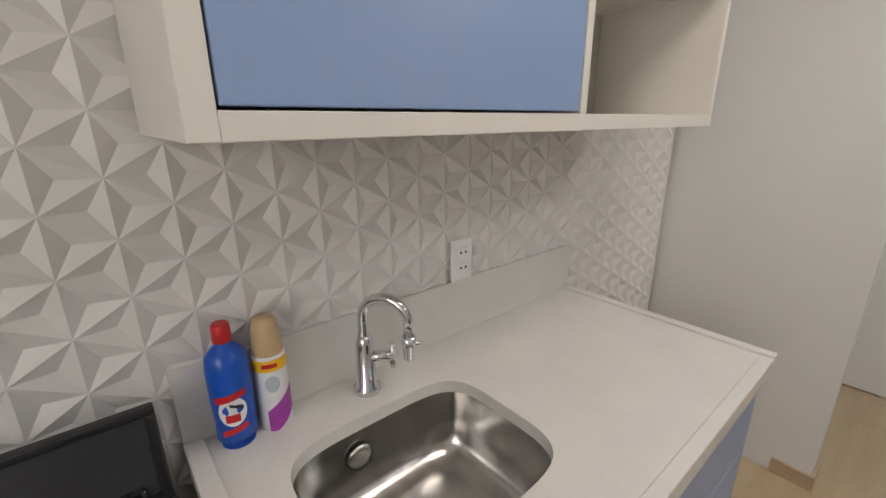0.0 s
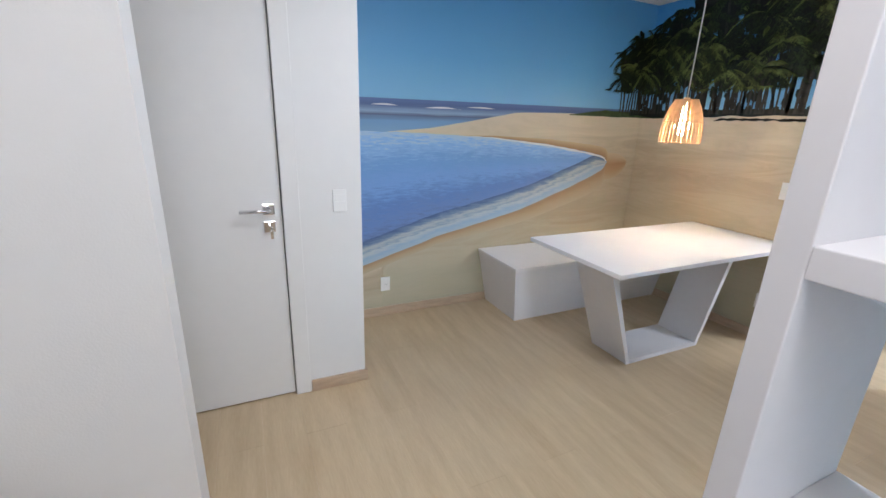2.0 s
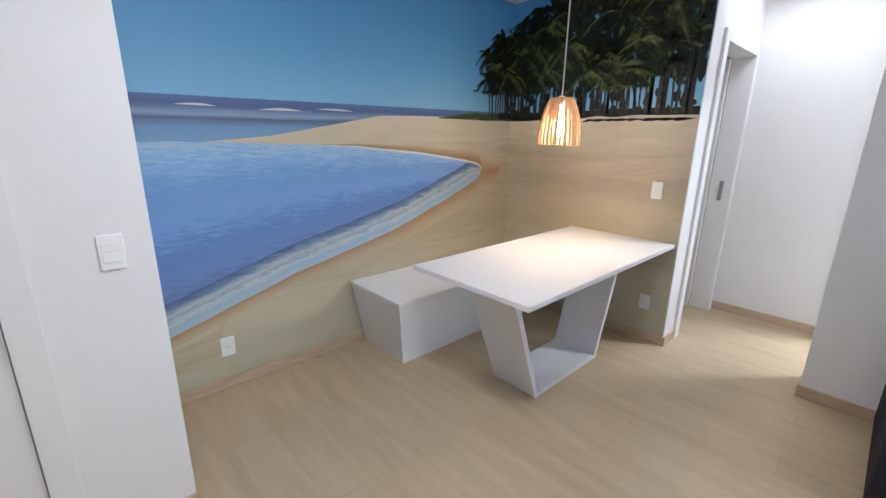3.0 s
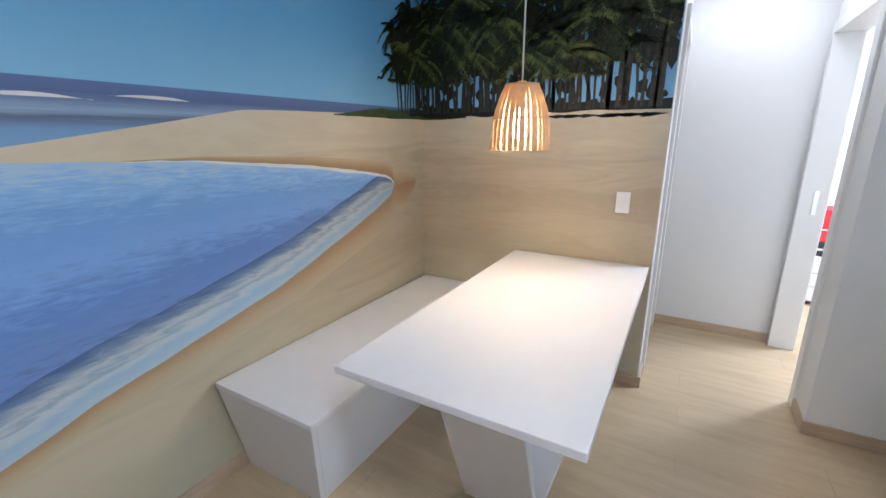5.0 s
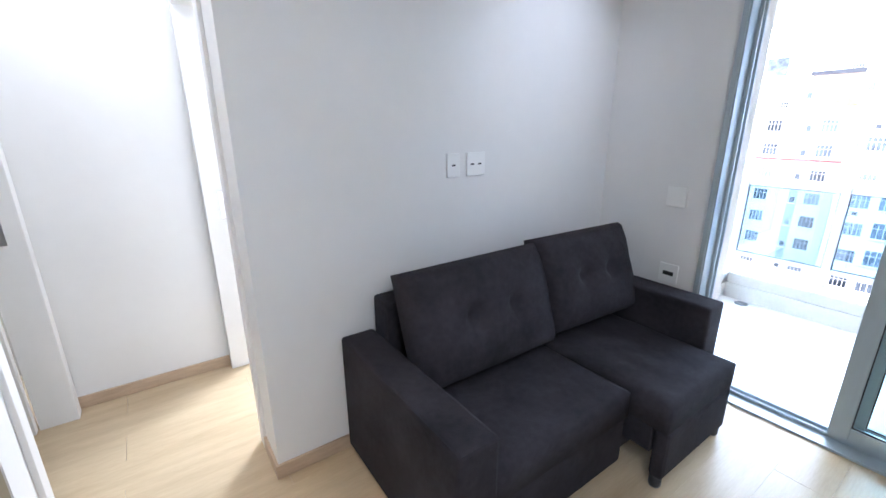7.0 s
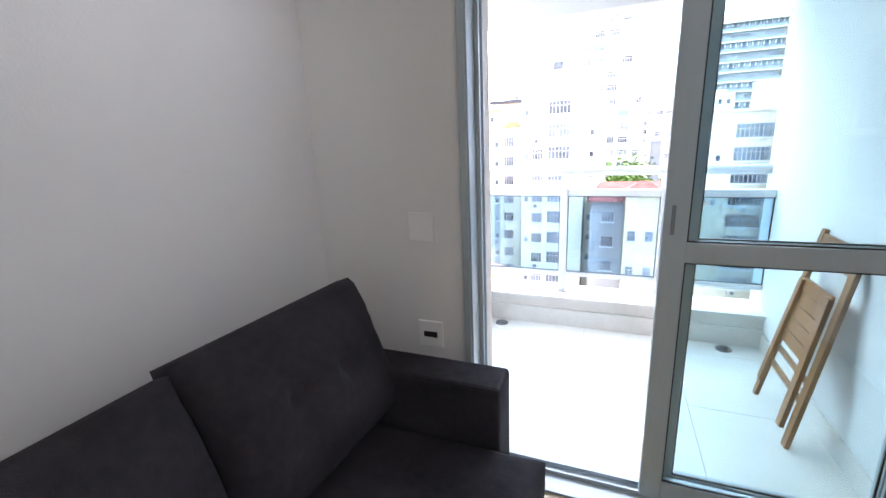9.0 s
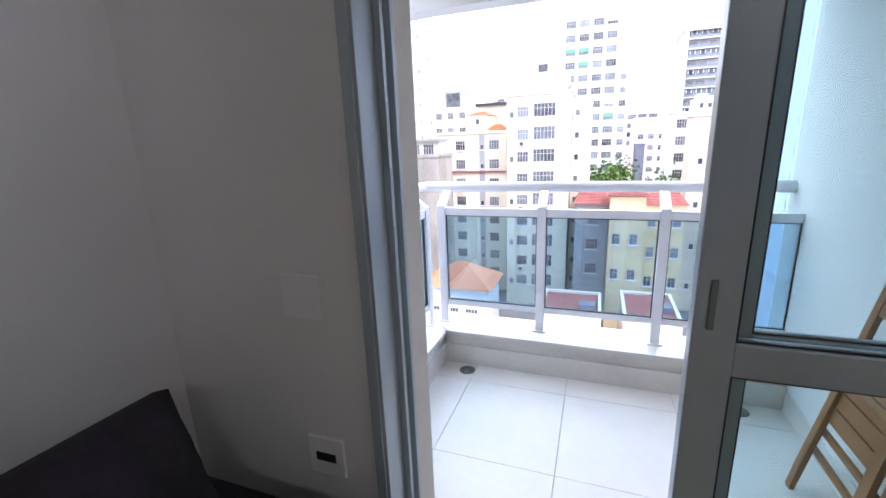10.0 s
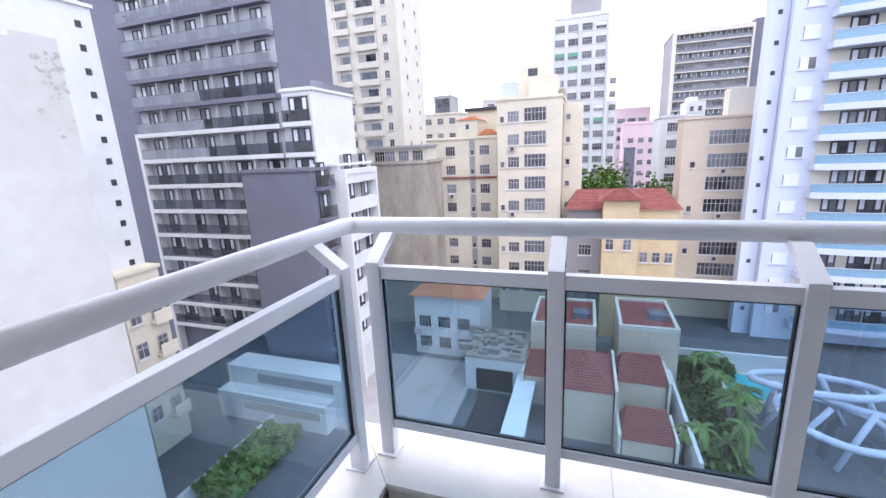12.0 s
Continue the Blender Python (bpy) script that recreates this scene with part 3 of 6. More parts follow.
tap = thing("faucet", (0, 0, 0), "chrome swan-neck kitchen faucet with cross handle", "faucet")
fx, fy = 0.072, -0.225
bm = bmesh.new()
lathe(bm, (fx, fy, CT), [(0.03, 0), (0.03, 0.012), (0.022, 0.018), (0.02, 0.12), (0.016, 0.13), (0.012, 0.14)])
part("body", bm, CHROME, tap)
bm = bmesh.new()
pts = [(fx, fy, CT + 0.12 + 0.009 * k) for k in range(8)]
pts += [(fx + 0.045 * (1 - math.cos(a)), fy + 0.028 * (1 - math.cos(a)), CT + 0.183 + 0.05 * math.sin(a)) for a in [k * math.pi / 12 for k in range(1, 13)]]
pts.append((pts[-1][0], pts[-1][1], pts[-1][2] - 0.03))
tube(bm, pts, 0.0115, 14)
part("spout", bm, CHROME, tap)
bm = bmesh.new()
e_ = pts[-1]
lathe(bm, (e_[0], e_[1], e_[2] - 0.055), [(0.009, 0), (0.012, 0.004), (0.012, 0.03), (0.015, 0.034), (0.015, 0.056)])
tube(bm, [(e_[0], e_[1], e_[2] - 0.02), (e_[0] + 0.01, e_[1] + 0.03, e_[2] - 0.02)], 0.004)
part("nozzle", bm, CHROME, tap)
bm = bmesh.new()
hx, hy, hz = fx + 0.035, fy + 0.05, CT + 0.085
tube(bm, [(fx, fy, hz), (hx, hy, hz)], 0.012)
dv = Vector((0.035, 0.05, 0)).normalized()
sv = Vector((-dv.y, dv.x, 0))
for u in (sv, Vector((0, 0, 1))):
    p = Vector((hx, hy, hz))
    tube(bm, [p - u * 0.03, p, p + u * 0.03], [0.006, 0.005, 0.006])
part("cross_handle", bm, CHROME, tap)

BLUEP = mat("blue_bottle_plastic", (0.01, 0.09, 0.5), 0.3, vary=0.1)
REDP = mat("red_plastic", (0.55, 0.015, 0.02), 0.35)
CREAMP = mat("cream_cap", (0.6, 0.43, 0.24), 0.35)
YELP = mat("yellow_label", (0.85, 0.5, 0.02), 0.4)
PURP = mat("purple_label", (0.25, 0.02, 0.27), 0.4, second=(0.4, 0.06, 0.4), scale=40)
WLAB = mat("white_label", (0.8, 0.8, 0.82), 0.35)


def patch(bm, c, r, a0, a1, z0, z1, n=8, slant=0.0):
    """A curved label on a round body."""
    rows_ = []
    for i in range(n + 1):
        a = a0 + (a1 - a0) * i / n
        d = slant * (i / n - 0.5)
        rows_.append([bm.verts.new((c[0] + r * math.cos(a), c[1] + r * math.sin(a), c[2] + z + d)) for z in (z0, z1)])
    for p, q in zip(rows_, rows_[1:]):
        bm.faces.new((p[0], q[0], q[1], p[1])).smooth = True


def disc_patch(bm, c, r, a0, z0, ra, rz, n=20):
    pts_ = [(a0 + ra / r * math.cos(k * math.tau / n), z0 + rz * math.sin(k * math.tau / n)) for k in range(n)]
    mid = bm.verts.new((c[0] + r * math.cos(a0), c[1] + r * math.sin(a0), c[2] + z0))
    vs = [bm.verts.new((c[0] + r * math.cos(a), c[1] + r * math.sin(a), c[2] + z)) for a, z in pts_]
    for k in range(n):
        bm.faces.new((mid, vs[k], vs[(k + 1) % n]))


bc = (0.045, -0.492, CT)
FA = -0.25
bottle = thing("cleaner_bottle", (0, 0, 0), "blue plastic cleaner bottle with red cap on the worktop", "bottle")
bm = bmesh.new()
lathe(bm, bc, [(0.03, 0), (0.0, 0.004), (0.037, 0.02), (0.035, 0.05), (0.037, 0.1), (0.037, 0.165), (0.034, 0.185), (0.022, 0.2), (0.014, 0.208), (0.013, 0.215)])
part("body", bm, BLUEP, bottle)
bm = bmesh.new()
lathe(bm, bc, [(0.016, 0.212), (0.0165, 0.214), (0.0155, 0.243), (0.013, 0.247)])
part("cap", bm, REDP, bottle, "red screw cap")
bm = bmesh.new()
disc_patch(bm, bc, 0.0378, FA, 0.085, 0.025, 0.03)
part("label", bm, WLAB, bottle, "round white label")
bm = bmesh.new()
patch(bm, bc, 0.0382, FA - 0.75, FA + 0.7, 0.108, 0.122, slant=0.01)
patch(bm, bc, 0.0384, FA - 0.35, FA + 0.3, 0.064, 0.08)
patch(bm, bc, 0.0382, FA - 0.6, FA + 0.6, 0.04, 0.052, slant=0.012)
part("print", bm, REDP, bottle, "red printed bars")
bm = bmesh.new()
patch(bm, bc, 0.0386, FA - 0.1, FA + 0.5, 0.092, 0.098, slant=-0.01)
part("print", bm, BLACK, bottle)

cc = (0.043, -0.418, CT)
can = thing("air_freshener_can", (0, 0, 0), "white and purple air freshener spray can with cream cap", "spray can")
bm = bmesh.new()
lathe(bm, cc, [(0.029, 0), (0.031, 0.003), (0.031, 0.155), (0.029, 0.162)])
part("body", bm, WLAB, can)
bm = bmesh.new()
lathe(bm, cc, [(0.028, 0.16), (0.0285, 0.165), (0.024, 0.215), (0.02, 0.232), (0.014, 0.236), (0.012, 0.228), (0.002, 0.226)])
part("cap", bm, CREAMP, can, "cream spray cap")
bm = bmesh.new()
patch(bm, cc, 0.0316, FA - 1.6, FA + 1.6, 0.132, 0.156, 16)
part("label_band", bm, YELP, can, "yellow band")
bm = bmesh.new()
patch(bm, cc, 0.0316, FA - 0.5, FA + 1.5, 0.012, 0.07, 12, 0.05)
part("label_swirl", bm, PURP, can, "purple swirl")
bm = bmesh.new()
patch(bm, cc, 0.0319, FA - 0.5, FA + 0.4, 0.14, 0.149)
part("print", bm, REDP, can)
bm = bmesh.new()
disc_patch(bm, cc, 0.0317, FA, 0.105, 0.014, 0.018)
part("label_mark", bm, mat("grey_label", (0.45, 0.5, 0.55), 0.4), can)

wc = thing("wall_cabinet", (0, 0, 0), "cream wall cabinet with blue door and open cubby", "cabinet")
CB, CH, CX = 1.467, 2.2, 0.36
for d_ in ((0.0, -0.545, CB, CX, -0.515, CH), (0.0, -0.515, CB, CX, 0.74, CB + 0.03), (0.0, 0.09, CB + 0.03, CX, 0.11, CH), (0.0, 0.72, CB + 0.03, CX, 0.74, CH), (0.0, -0.515, CH - 0.02, CX, 0.72, CH), (0.0, 0.11, 1.8, CX - 0.01, 0.72, 1.818)):
    boxes("panel", CARC, wc, d_, bev=0.0015)
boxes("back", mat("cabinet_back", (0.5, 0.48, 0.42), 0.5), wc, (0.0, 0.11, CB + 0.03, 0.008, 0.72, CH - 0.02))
boxes("door", BLUE, wc, (CX - 0.02, -0.512, CB + 0.034, CX - 0.002, 0.088, CH - 0.025), bev=0.002, label="glossy pale blue door")
boxes("hinge_plate", SWITCH, wc, (0.2, 0.1105, 1.57, 0.26, 0.125, 1.59))

bc_ = thing("base_cabinet", (0, 0, 0), "cream base cabinet with pale blue fronts under the worktop", "cabinet")
boxes("body", CARC, bc_, (0.0, -0.575, 0.1, 0.6, -0.557, 0.855), (0.0, 0.63, 0.1, 0.6, 0.648, 0.855), (0.0, -0.557, 0.1, 0.6, 0.63, 0.118), (0.09, -0.557, 0.0, 0.55, 0.63, 0.1))
for ya, yb in ((-0.57, 0.03), (0.0, 0.643)):
    for za, zb in ((0.11, 0.6), (0.606, 0.85)):
        boxes("door", BLUE, bc_, (0.602, ya, za, 0.62, yb, zb), bev=0.002)

stove = thing("stove", (0, 0, 0), "black gas stove with raised glass lid beside the worktop", "stove")
boxes("body", BLACK, stove, (0.05, -1.16, 0.0, 0.6, -0.61, 0.86), bev=0.006)
boxes("cooktop", DGLASS, stove, (0.05, -1.16, 0.861, 0.6, -0.61, 0.875), bev=0.004)
for x, y in ((0.2, -1.02), (0.2, -0.75), (0.45, -1.02), (0.45, -0.75)):
    bm = bmesh.new()
    lathe(bm, (x, y, 0.875), [(0.045, 0), (0.045, 0.012), (0.03, 0.014), (0.03, 0.022), (0.001, 0.024)])
    part("burner", bm, BLACK, stove)
bm = bmesh.new()
for y in (-1.02, -0.75):
    for k in range(-1, 2):
        tube(bm, [(0.08, y + k * 0.08, 0.91), (0.57, y + k * 0.08, 0.91)], 0.005, 6)
    for x in (0.08, 0.33, 0.57):
        tube(bm, [(x, y - 0.1, 0.91), (x, y + 0.1, 0.91)], 0.005, 6)
        tube(bm, [(x, y - 0.1, 0.876), (x, y - 0.1, 0.91)], 0.005, 6)
        tube(bm, [(x, y + 0.1, 0.876), (x, y + 0.1, 0.91)], 0.005, 6)
part("grate", bm, BLACK, stove)
lid = boxes("glass_lid", DGLASS, stove, (0.07, -1.15, 0.89, 0.077, -0.625, 1.045))
boxes("lid_frame", BLACK, lid, (0.064, -1.16, 1.04, 0.083, -0.61, 1.055), (0.064, -0.625, 0.88, 0.083, -0.61, 1.04), (0.064, -1.16, 0.88, 0.083, -1.145, 1.04), bev=0.004)


# ---- switches and sockets ----
def plate(name, at, normal, w, h, marks, label, dark=False):
    """A wall plate at a point, facing +x, -x or -y; marks: small (u, v, w, h) inserts."""
    ob = thing(name, at, label, "wall socket" if "socket" in name else "light switch")
    rz = {"+x": 90, "-x": -90, "-y": 0, "+y": 180}[normal]
    ob.rotation_euler = (0, 0, radians(rz))
    boxes("cover", SWITCH, ob, (-w / 2, -0.009, -h / 2, w / 2, 0, h / 2), bev=0.003)
    for u, v, a, b in marks:
        boxes("insert", BLACK if dark else SWITCH, ob, (u - a / 2, -0.0125, v - b / 2, u + a / 2, -0.0088, v + b / 2), bev=0.001)
    return ob


SOCK = [(0, 0.0, 0.03, 0.03)]
k_ = plate("wall_socket", (0.001, 0.125, 1.12), "+x", 0.075, 0.12, [(0, 0.022, 0.034, 0.026), (0, -0.022, 0.034, 0.026)], "white double socket on the relief tiles")
for d_ in [(u - 0.003, -0.0135, v - 0.003, u + 0.003, -0.0124, v + 0.003) for u in (-0.009, 0.009) for v in (0.022, -0.022)]:
    boxes("pin_hole", BLACK, k_, d_)
for nm, at, nrm, lab in (("wall_socket", (1.85, YM - 0.004, 0.265), "-y", "white socket low on the mural wall"), ("wall_socket", (XM - 0.004, 1.94, 0.3), "-x", "white socket under the dining table")):
    o = plate(nm, at, nrm, 0.075, 0.115, SOCK, lab)
    for u in (-0.006, 0.006):
        boxes("pin_hole", BLACK, o, (u - 0.002, -0.0135, -0.003, u + 0.002, -0.0124, 0.003))
plate("light_switch", (XM - 0.004, 1.965, 1.125), "-x", 0.075, 0.12, [(0, 0.03, 0.05, 0.026), (0, 0.0, 0.05, 0.026), (0, -0.03, 0.05, 0.026)], "white three-key switch on the mural")
plate("light_switch", (1.36, YD, 1.1), "-y", 0.07, 0.115, [(0, 0.018, 0.05, 0.03), (0, -0.018, 0.05, 0.03)], "white switch beside the entrance door")
for yy, ww in ((0.03, 0.075), (-0.11, 0.115)):
    o = plate("wall_socket", (XS, yy, 1.315), "-x", ww, 0.115, [], "white socket plate high above the sofa")
    for d_ in [(u - 0.01, -0.011, -0.004, u + 0.01, -0.0086, 0.004) for u in ((0,) if ww < 0.1 else (-0.025, 0.022))]:
        boxes("pin_hole", BLACK, o, d_)
o = plate("wall_socket", (3.83, YW, 0.645), "+y", 0.11, 0.115, [], "white plate with black outlet beside the balcony door")
boxes("insert", BLACK, o, (-0.03, -0.012, -0.012, 0.03, -0.0085, 0.012))
plate("light_switch", (3.85, YW, 1.1), "+y", 0.11, 0.115, [], "blank white plate beside the balcony door")

# ---- open shelf divider ----
shelf = thing("shelf_divider", (0, 0, 0), "tall white open shelf unit dividing kitchen and living room", "shelf")
boxes("side_panel", WHITE, shelf, (1.5, 0.552, 0, 1.8, 0.592, 2.3), bev=0.002)
boxes("side_panel", WHITE, shelf, (1.5, -0.545, 0, 1.8, -0.505, 2.3), bev=0.002)
for za, zb in ((0.06, 0.1), (0.93, 0.97), (1.355, 1.395), (1.85, 1.89), (2.26, 2.3)):
    boxes("board", WHITE, shelf, (1.5, -0.505, za, 1.8, 0.552, zb), bev=0.002)
for z in (1.349, 0.924):
    for x in (1.55, 1.75):
        bm = bmesh.new()
        tube(bm, [(x, 0.552, z), (x, 0.538, z)], 0.005, 8)
        part("shelf_pin", bm, CHROME, shelf)

# ---- dining table and bench ----
table = thing("dining_table", (0, 0, 0), "white lacquered dining table on a trapezoid frame base", "table")
TT = 0.772
boxes("tabletop", WHITE, table, (2.667, 1.79, TT - 0.028, 4.335, 2.585, TT), bev=0.003)
ya, yb = 2.016, 2.33
bm = bmesh.new()
prism(bm, [(3.12, 0), (3.15, 0), (2.875, TT - 0.029), (2.835, TT - 0.029)], "y", ya, yb)
part("leg", bm, WHITE, table)
bm = bmesh.new()
prism(bm, [(3.795, 0), (3.825, 0), (4.06, TT - 0.029), (4.02, TT - 0.029)], "y", ya, yb)
part("leg", bm, WHITE, table)
boxes("base_board", WHITE, table, (3.151, ya + 0.001, 0, 3.794, yb - 0.001, 0.028))



def slab(name, quad, n, t, material, parent):
    """A flat board from its four corners, thickened by t along n."""
    bm = bmesh.new()
    n = Vector(n) * t
    a = [bm.verts.new(p) for p in quad]
    b = [bm.verts.new(Vector(p) + n) for p in quad]
    bm.faces.new(a)
    bm.faces.new(b[::-1])
    for k in range(4):
        bm.faces.new((a[k], a[(k + 1) % 4], b[(k + 1) % 4], b[k]))
    return part(name, bm, material, parent)


bench = thing("bench", (0, 0, 0), "white box bench with slanted sides against the mural wall", "bench")
boxes("seat", WHITE, bench, (2.672, 2.728, 0.46, 4.343, 3.293, 0.485), bev=0.003)
slab("side_panel", [(2.775, 2.83, 0), (2.775, 3.29, 0), (2.676, 3.29, 0.459), (2.676, 2.732, 0.459)], (1, 0, 0), 0.025, WHITE, bench)
slab("front_panel", [(2.802, 2.831, 0), (4.34, 2.831, 0), (4.34, 2.733, 0.459), (2.703, 2.733, 0.459)], (0, 1, 0), 0.025, WHITE, bench)

# ---- pendant lamp ----
px_, py_ = 3.65, 2.34
pend = thing("pendant_lamp", (0, 0, 0), "rattan pendant lamp, lit, hanging over the dining table", "lamp")
bm = bmesh.new()
tube(bm, [(px_, py_, 1.715), (px_, py_, H)], 0.004, 8)
part("cord", bm, CORD, pend)
bm = bmesh.new()
lathe(bm, (px_, py_, H - 0.03), [(0.05, 0), (0.055, 0.004), (0.055, 0.029)])
part("canopy", bm, WHITE, pend)
PROF = [(0.125, 1.425), (0.13, 1.45), (0.125, 1.53), (0.113, 1.6), (0.09, 1.665), (0.07, 1.705)]
bm = bmesh.new()
tube(bm, [(px_ + 0.128 * math.cos(k * math.tau / 32), py_ + 0.128 * math.sin(k * math.tau / 32), 1.428) for k in range(33)], 0.0035, 6)
shade = part("shade", bm, RATTAN, pend, "split rattan slats on hoops")
for k in range(30):
    a = k * math.tau / 30 + 0.02 * math.sin(k * 5.1)
    w = 0.0108 + 0.0022 * math.sin(k * 2.7)
    prev = None
    bm = bmesh.new()
    for r, z in PROF:
        ct = Vector((px_ + r * math.cos(a), py_ + r * math.sin(a), z))
        tv, nv = Vector((-math.sin(a), math.cos(a), 0)) * w * (0.6 + 0.4 * r / 0.13), Vector((math.cos(a), math.sin(a), 0)) * 0.0015
        q = [bm.verts.new(ct + s1 * tv + s2 * nv) for s1, s2 in ((-1, -1), (1, -1), (1, 1), (-1, 1))]
        if prev:
            for i in range(4):
                bm.faces.new((prev[i], prev[(i + 1) % 4], q[(i + 1) % 4], q[i]))
        prev = q
    part("slat", bm, RATTAN, shade)
for r, z in ((0.122, 1.565), (0.072, 1.705)):
    bm = bmesh.new()
    tube(bm, [(px_ + r * math.cos(k * math.tau / 32), py_ + r * math.sin(k * math.tau / 32), z) for k in range(33)], 0.0035, 6)
    part("hoop", bm, RATTAN, shade)
bm = bmesh.new()
lathe(bm, (px_, py_, 1.7), [(0.072, 0), (0.072, 0.006), (0.02, 0.012), (0.018, 0.02)])
part("cap", bm, RATTAN, pend)
bm = bmesh.new()
lathe(bm, (px_, py_, 1.5), [(0.001, -0.03), (0.03, -0.015), (0.046, 0.025), (0.042, 0.06), (0.02, 0.11), (0.016, 0.19)])
b_ob = part("bulb", bm, BULB, pend, "glowing warm bulb")
b_ob.visible_shadow = False


# ---- sofa ----
def cushion(w, d, h, tuft=(), puff=0.03, nx=26, ny=22, edge=0.72):
    """A soft block, wide in x, deep in y, thick in z; tuft: dimples in its top."""
    bm = bmesh.new()
    vs = {}
    for sgn in (1, -1):
        for i in range(nx + 1):
            for j in range(ny + 1):
                u, v = 2 * i / nx - 1, 2 * j / ny - 1
                prof = ((1 - abs(u) ** 6) * (1 - abs(v) ** 6)) ** 0.35
                z = sgn * (h / 2 * (edge if prof <= 0 else edge + (1 - edge) * prof) + puff * (1 - u * u) * (1 - v * v))
                if sgn > 0:
                    for tu, tv in tuft:
                        dd = ((u - tu) * w / 2) ** 2 + ((v - tv) * d / 2) ** 2
                        z -= 0.045 * math.exp(-dd / 0.0018) + 0.016 * math.exp(-dd / 0.012)
                        z -= 0.01 * math.exp(-((u - tu) * w / 2) ** 2 / 0.0003) * max(0, 1 - abs(v - tv) * 1.6)
                    z += 0.007 * noise.noise((u * 3 + w * 7, v * 3, 2.0)) + 0.004 * noise.noise((u * 8, v * 8 + w, 5.0))
                vs[sgn, i, j] = bm.verts.new((u * w / 2, v * d / 2, z))
    for sgn in (1, -1):
        for i in range(nx):
            for j in range(ny):
                bm.faces.new((vs[sgn, i, j], vs[sgn, i + 1, j], vs[sgn, i + 1, j + 1], vs[sgn, i, j + 1])).smooth = True
    ring = [(i, 0) for i in range(nx)] + [(nx, j) for j in range(ny)] + [(i, ny) for i in range(nx, 0, -1)] + [(0, j) for j in range(ny, 0, -1)]
    for (a, b), (c, d_) in zip(ring, ring[1:] + ring[:1]):
        bm.faces.new((vs[1, a, b], vs[1, c, d_], vs[-1, c, d_], vs[-1, a, b])).smooth = True
    return bm


sofa = thing("sofa", (0, 0, 0), "charcoal suede two-seat sofa with one seat pulled out", "sofa")
boxes("armrest", FABRIC, sofa, (3.44, 0.505, 0.03, 4.31, 0.665, 0.605), bev=0.015)
boxes("armrest", FABRIC, sofa, (3.465, -1.075, 0.03, 4.31, -0.915, 0.625), bev=0.015)
boxes("backrest", FABRIC, sofa, (4.17, -0.91, 0.05, 4.31, 0.5, 0.77), bev=0.02)
boxes("base", FABRIC, sofa, (3.52, -0.91, 0.05, 4.165, 0.5, 0.27), bev=0.01)
c = part("seat_cushion", cushion(0.7, 0.795, 0.17, puff=0.012), FABRIC, sofa)
c.matrix_basis = pose(3.83, 0.1, 0.335)
boxes("seat_front", FABRIC, sofa, (3.485, -0.29, 0.04, 3.515, 0.495, 0.3), bev=0.012)
c = part("seat_cushion", cushion(0.86, 0.6, 0.16, puff=0.01), FABRIC, sofa, "pulled out seat cushion")
c.matrix_basis = pose(3.74, -0.602, 0.345)
boxes("chaise_front", FABRIC, sofa, (3.305, -0.9, 0.05, 3.37, -0.305, 0.29), bev=0.02)
boxes("chaise_side", FABRIC, sofa, (3.371, -0.335, 0.16, 3.5, -0.305, 0.285), bev=0.006)
for yy in (-0.33, -0.87):
    bm = bmesh.new()
    lathe(bm, (3.34, yy, 0.0), [(0.022, 0), (0.026, 0.01), (0.026, 0.055)])
    part("foot", bm, BLACK, sofa)
for x in (3.55, 4.24):
    for y in (0.58, -1.0):
        bm = bmesh.new()
        lathe(bm, (x, y, 0.0), [(0.022, 0), (0.026, 0.008), (0.026, 0.04)])
        part("foot", bm, BLACK, sofa)
TUFT = [(-0.3, 0.05), (0.3, 0.05)]
c = part("back_cushion", cushion(0.79, 0.5, 0.2, TUFT, 0.05, edge=0.3), FABRIC, sofa, "tufted back cushion")
c.matrix_basis = pose(4.02, 0.1, 0.685) @ pose(0, 0, 0, 0, -70, 0) @ pose(0, 0, 0, 0, 0, -90)
c = part("back_cushion", cushion(0.69, 0.5, 0.2, TUFT, 0.05, edge=0.3), FABRIC, sofa, "tufted back cushion")
c.matrix_basis = pose(4.02, -0.635, 0.7) @ pose(0, 0, 0, 0, -70, -3) @ pose(0, 0, 0, 0, 0, -90)

# ---- bedroom glimpse ----
dr = thing("dresser", (0, 0, 0), "low white drawer unit in the bedroom", "dresser")
boxes("body", WHITE, dr, (6.55, 0.1, 0.03, 7.0, 0.8, 0.45), bev=0.004)
for z in (0.05, 0.18, 0.31):
    boxes("drawer", WHITE, dr, (6.53, 0.12, z, 6.549, 0.78, z + 0.12), bev=0.003)
blk = thing("folded_towels", (0, 0, 0), "stack of red, white and black folded textiles on the dresser", "towels")
for z, h, m_ in ((0.452, 0.05, BLACK), (0.503, 0.02, WHITE), (0.524, 0.06, BLACK), (0.585, 0.1, RED), (0.686, 0.012, WHITE), (0.699, 0.17, RED)):
    boxes("towel", m_, blk, (6.57, 0.25, z, 6.9, 0.75, z + h), bev=0.006)

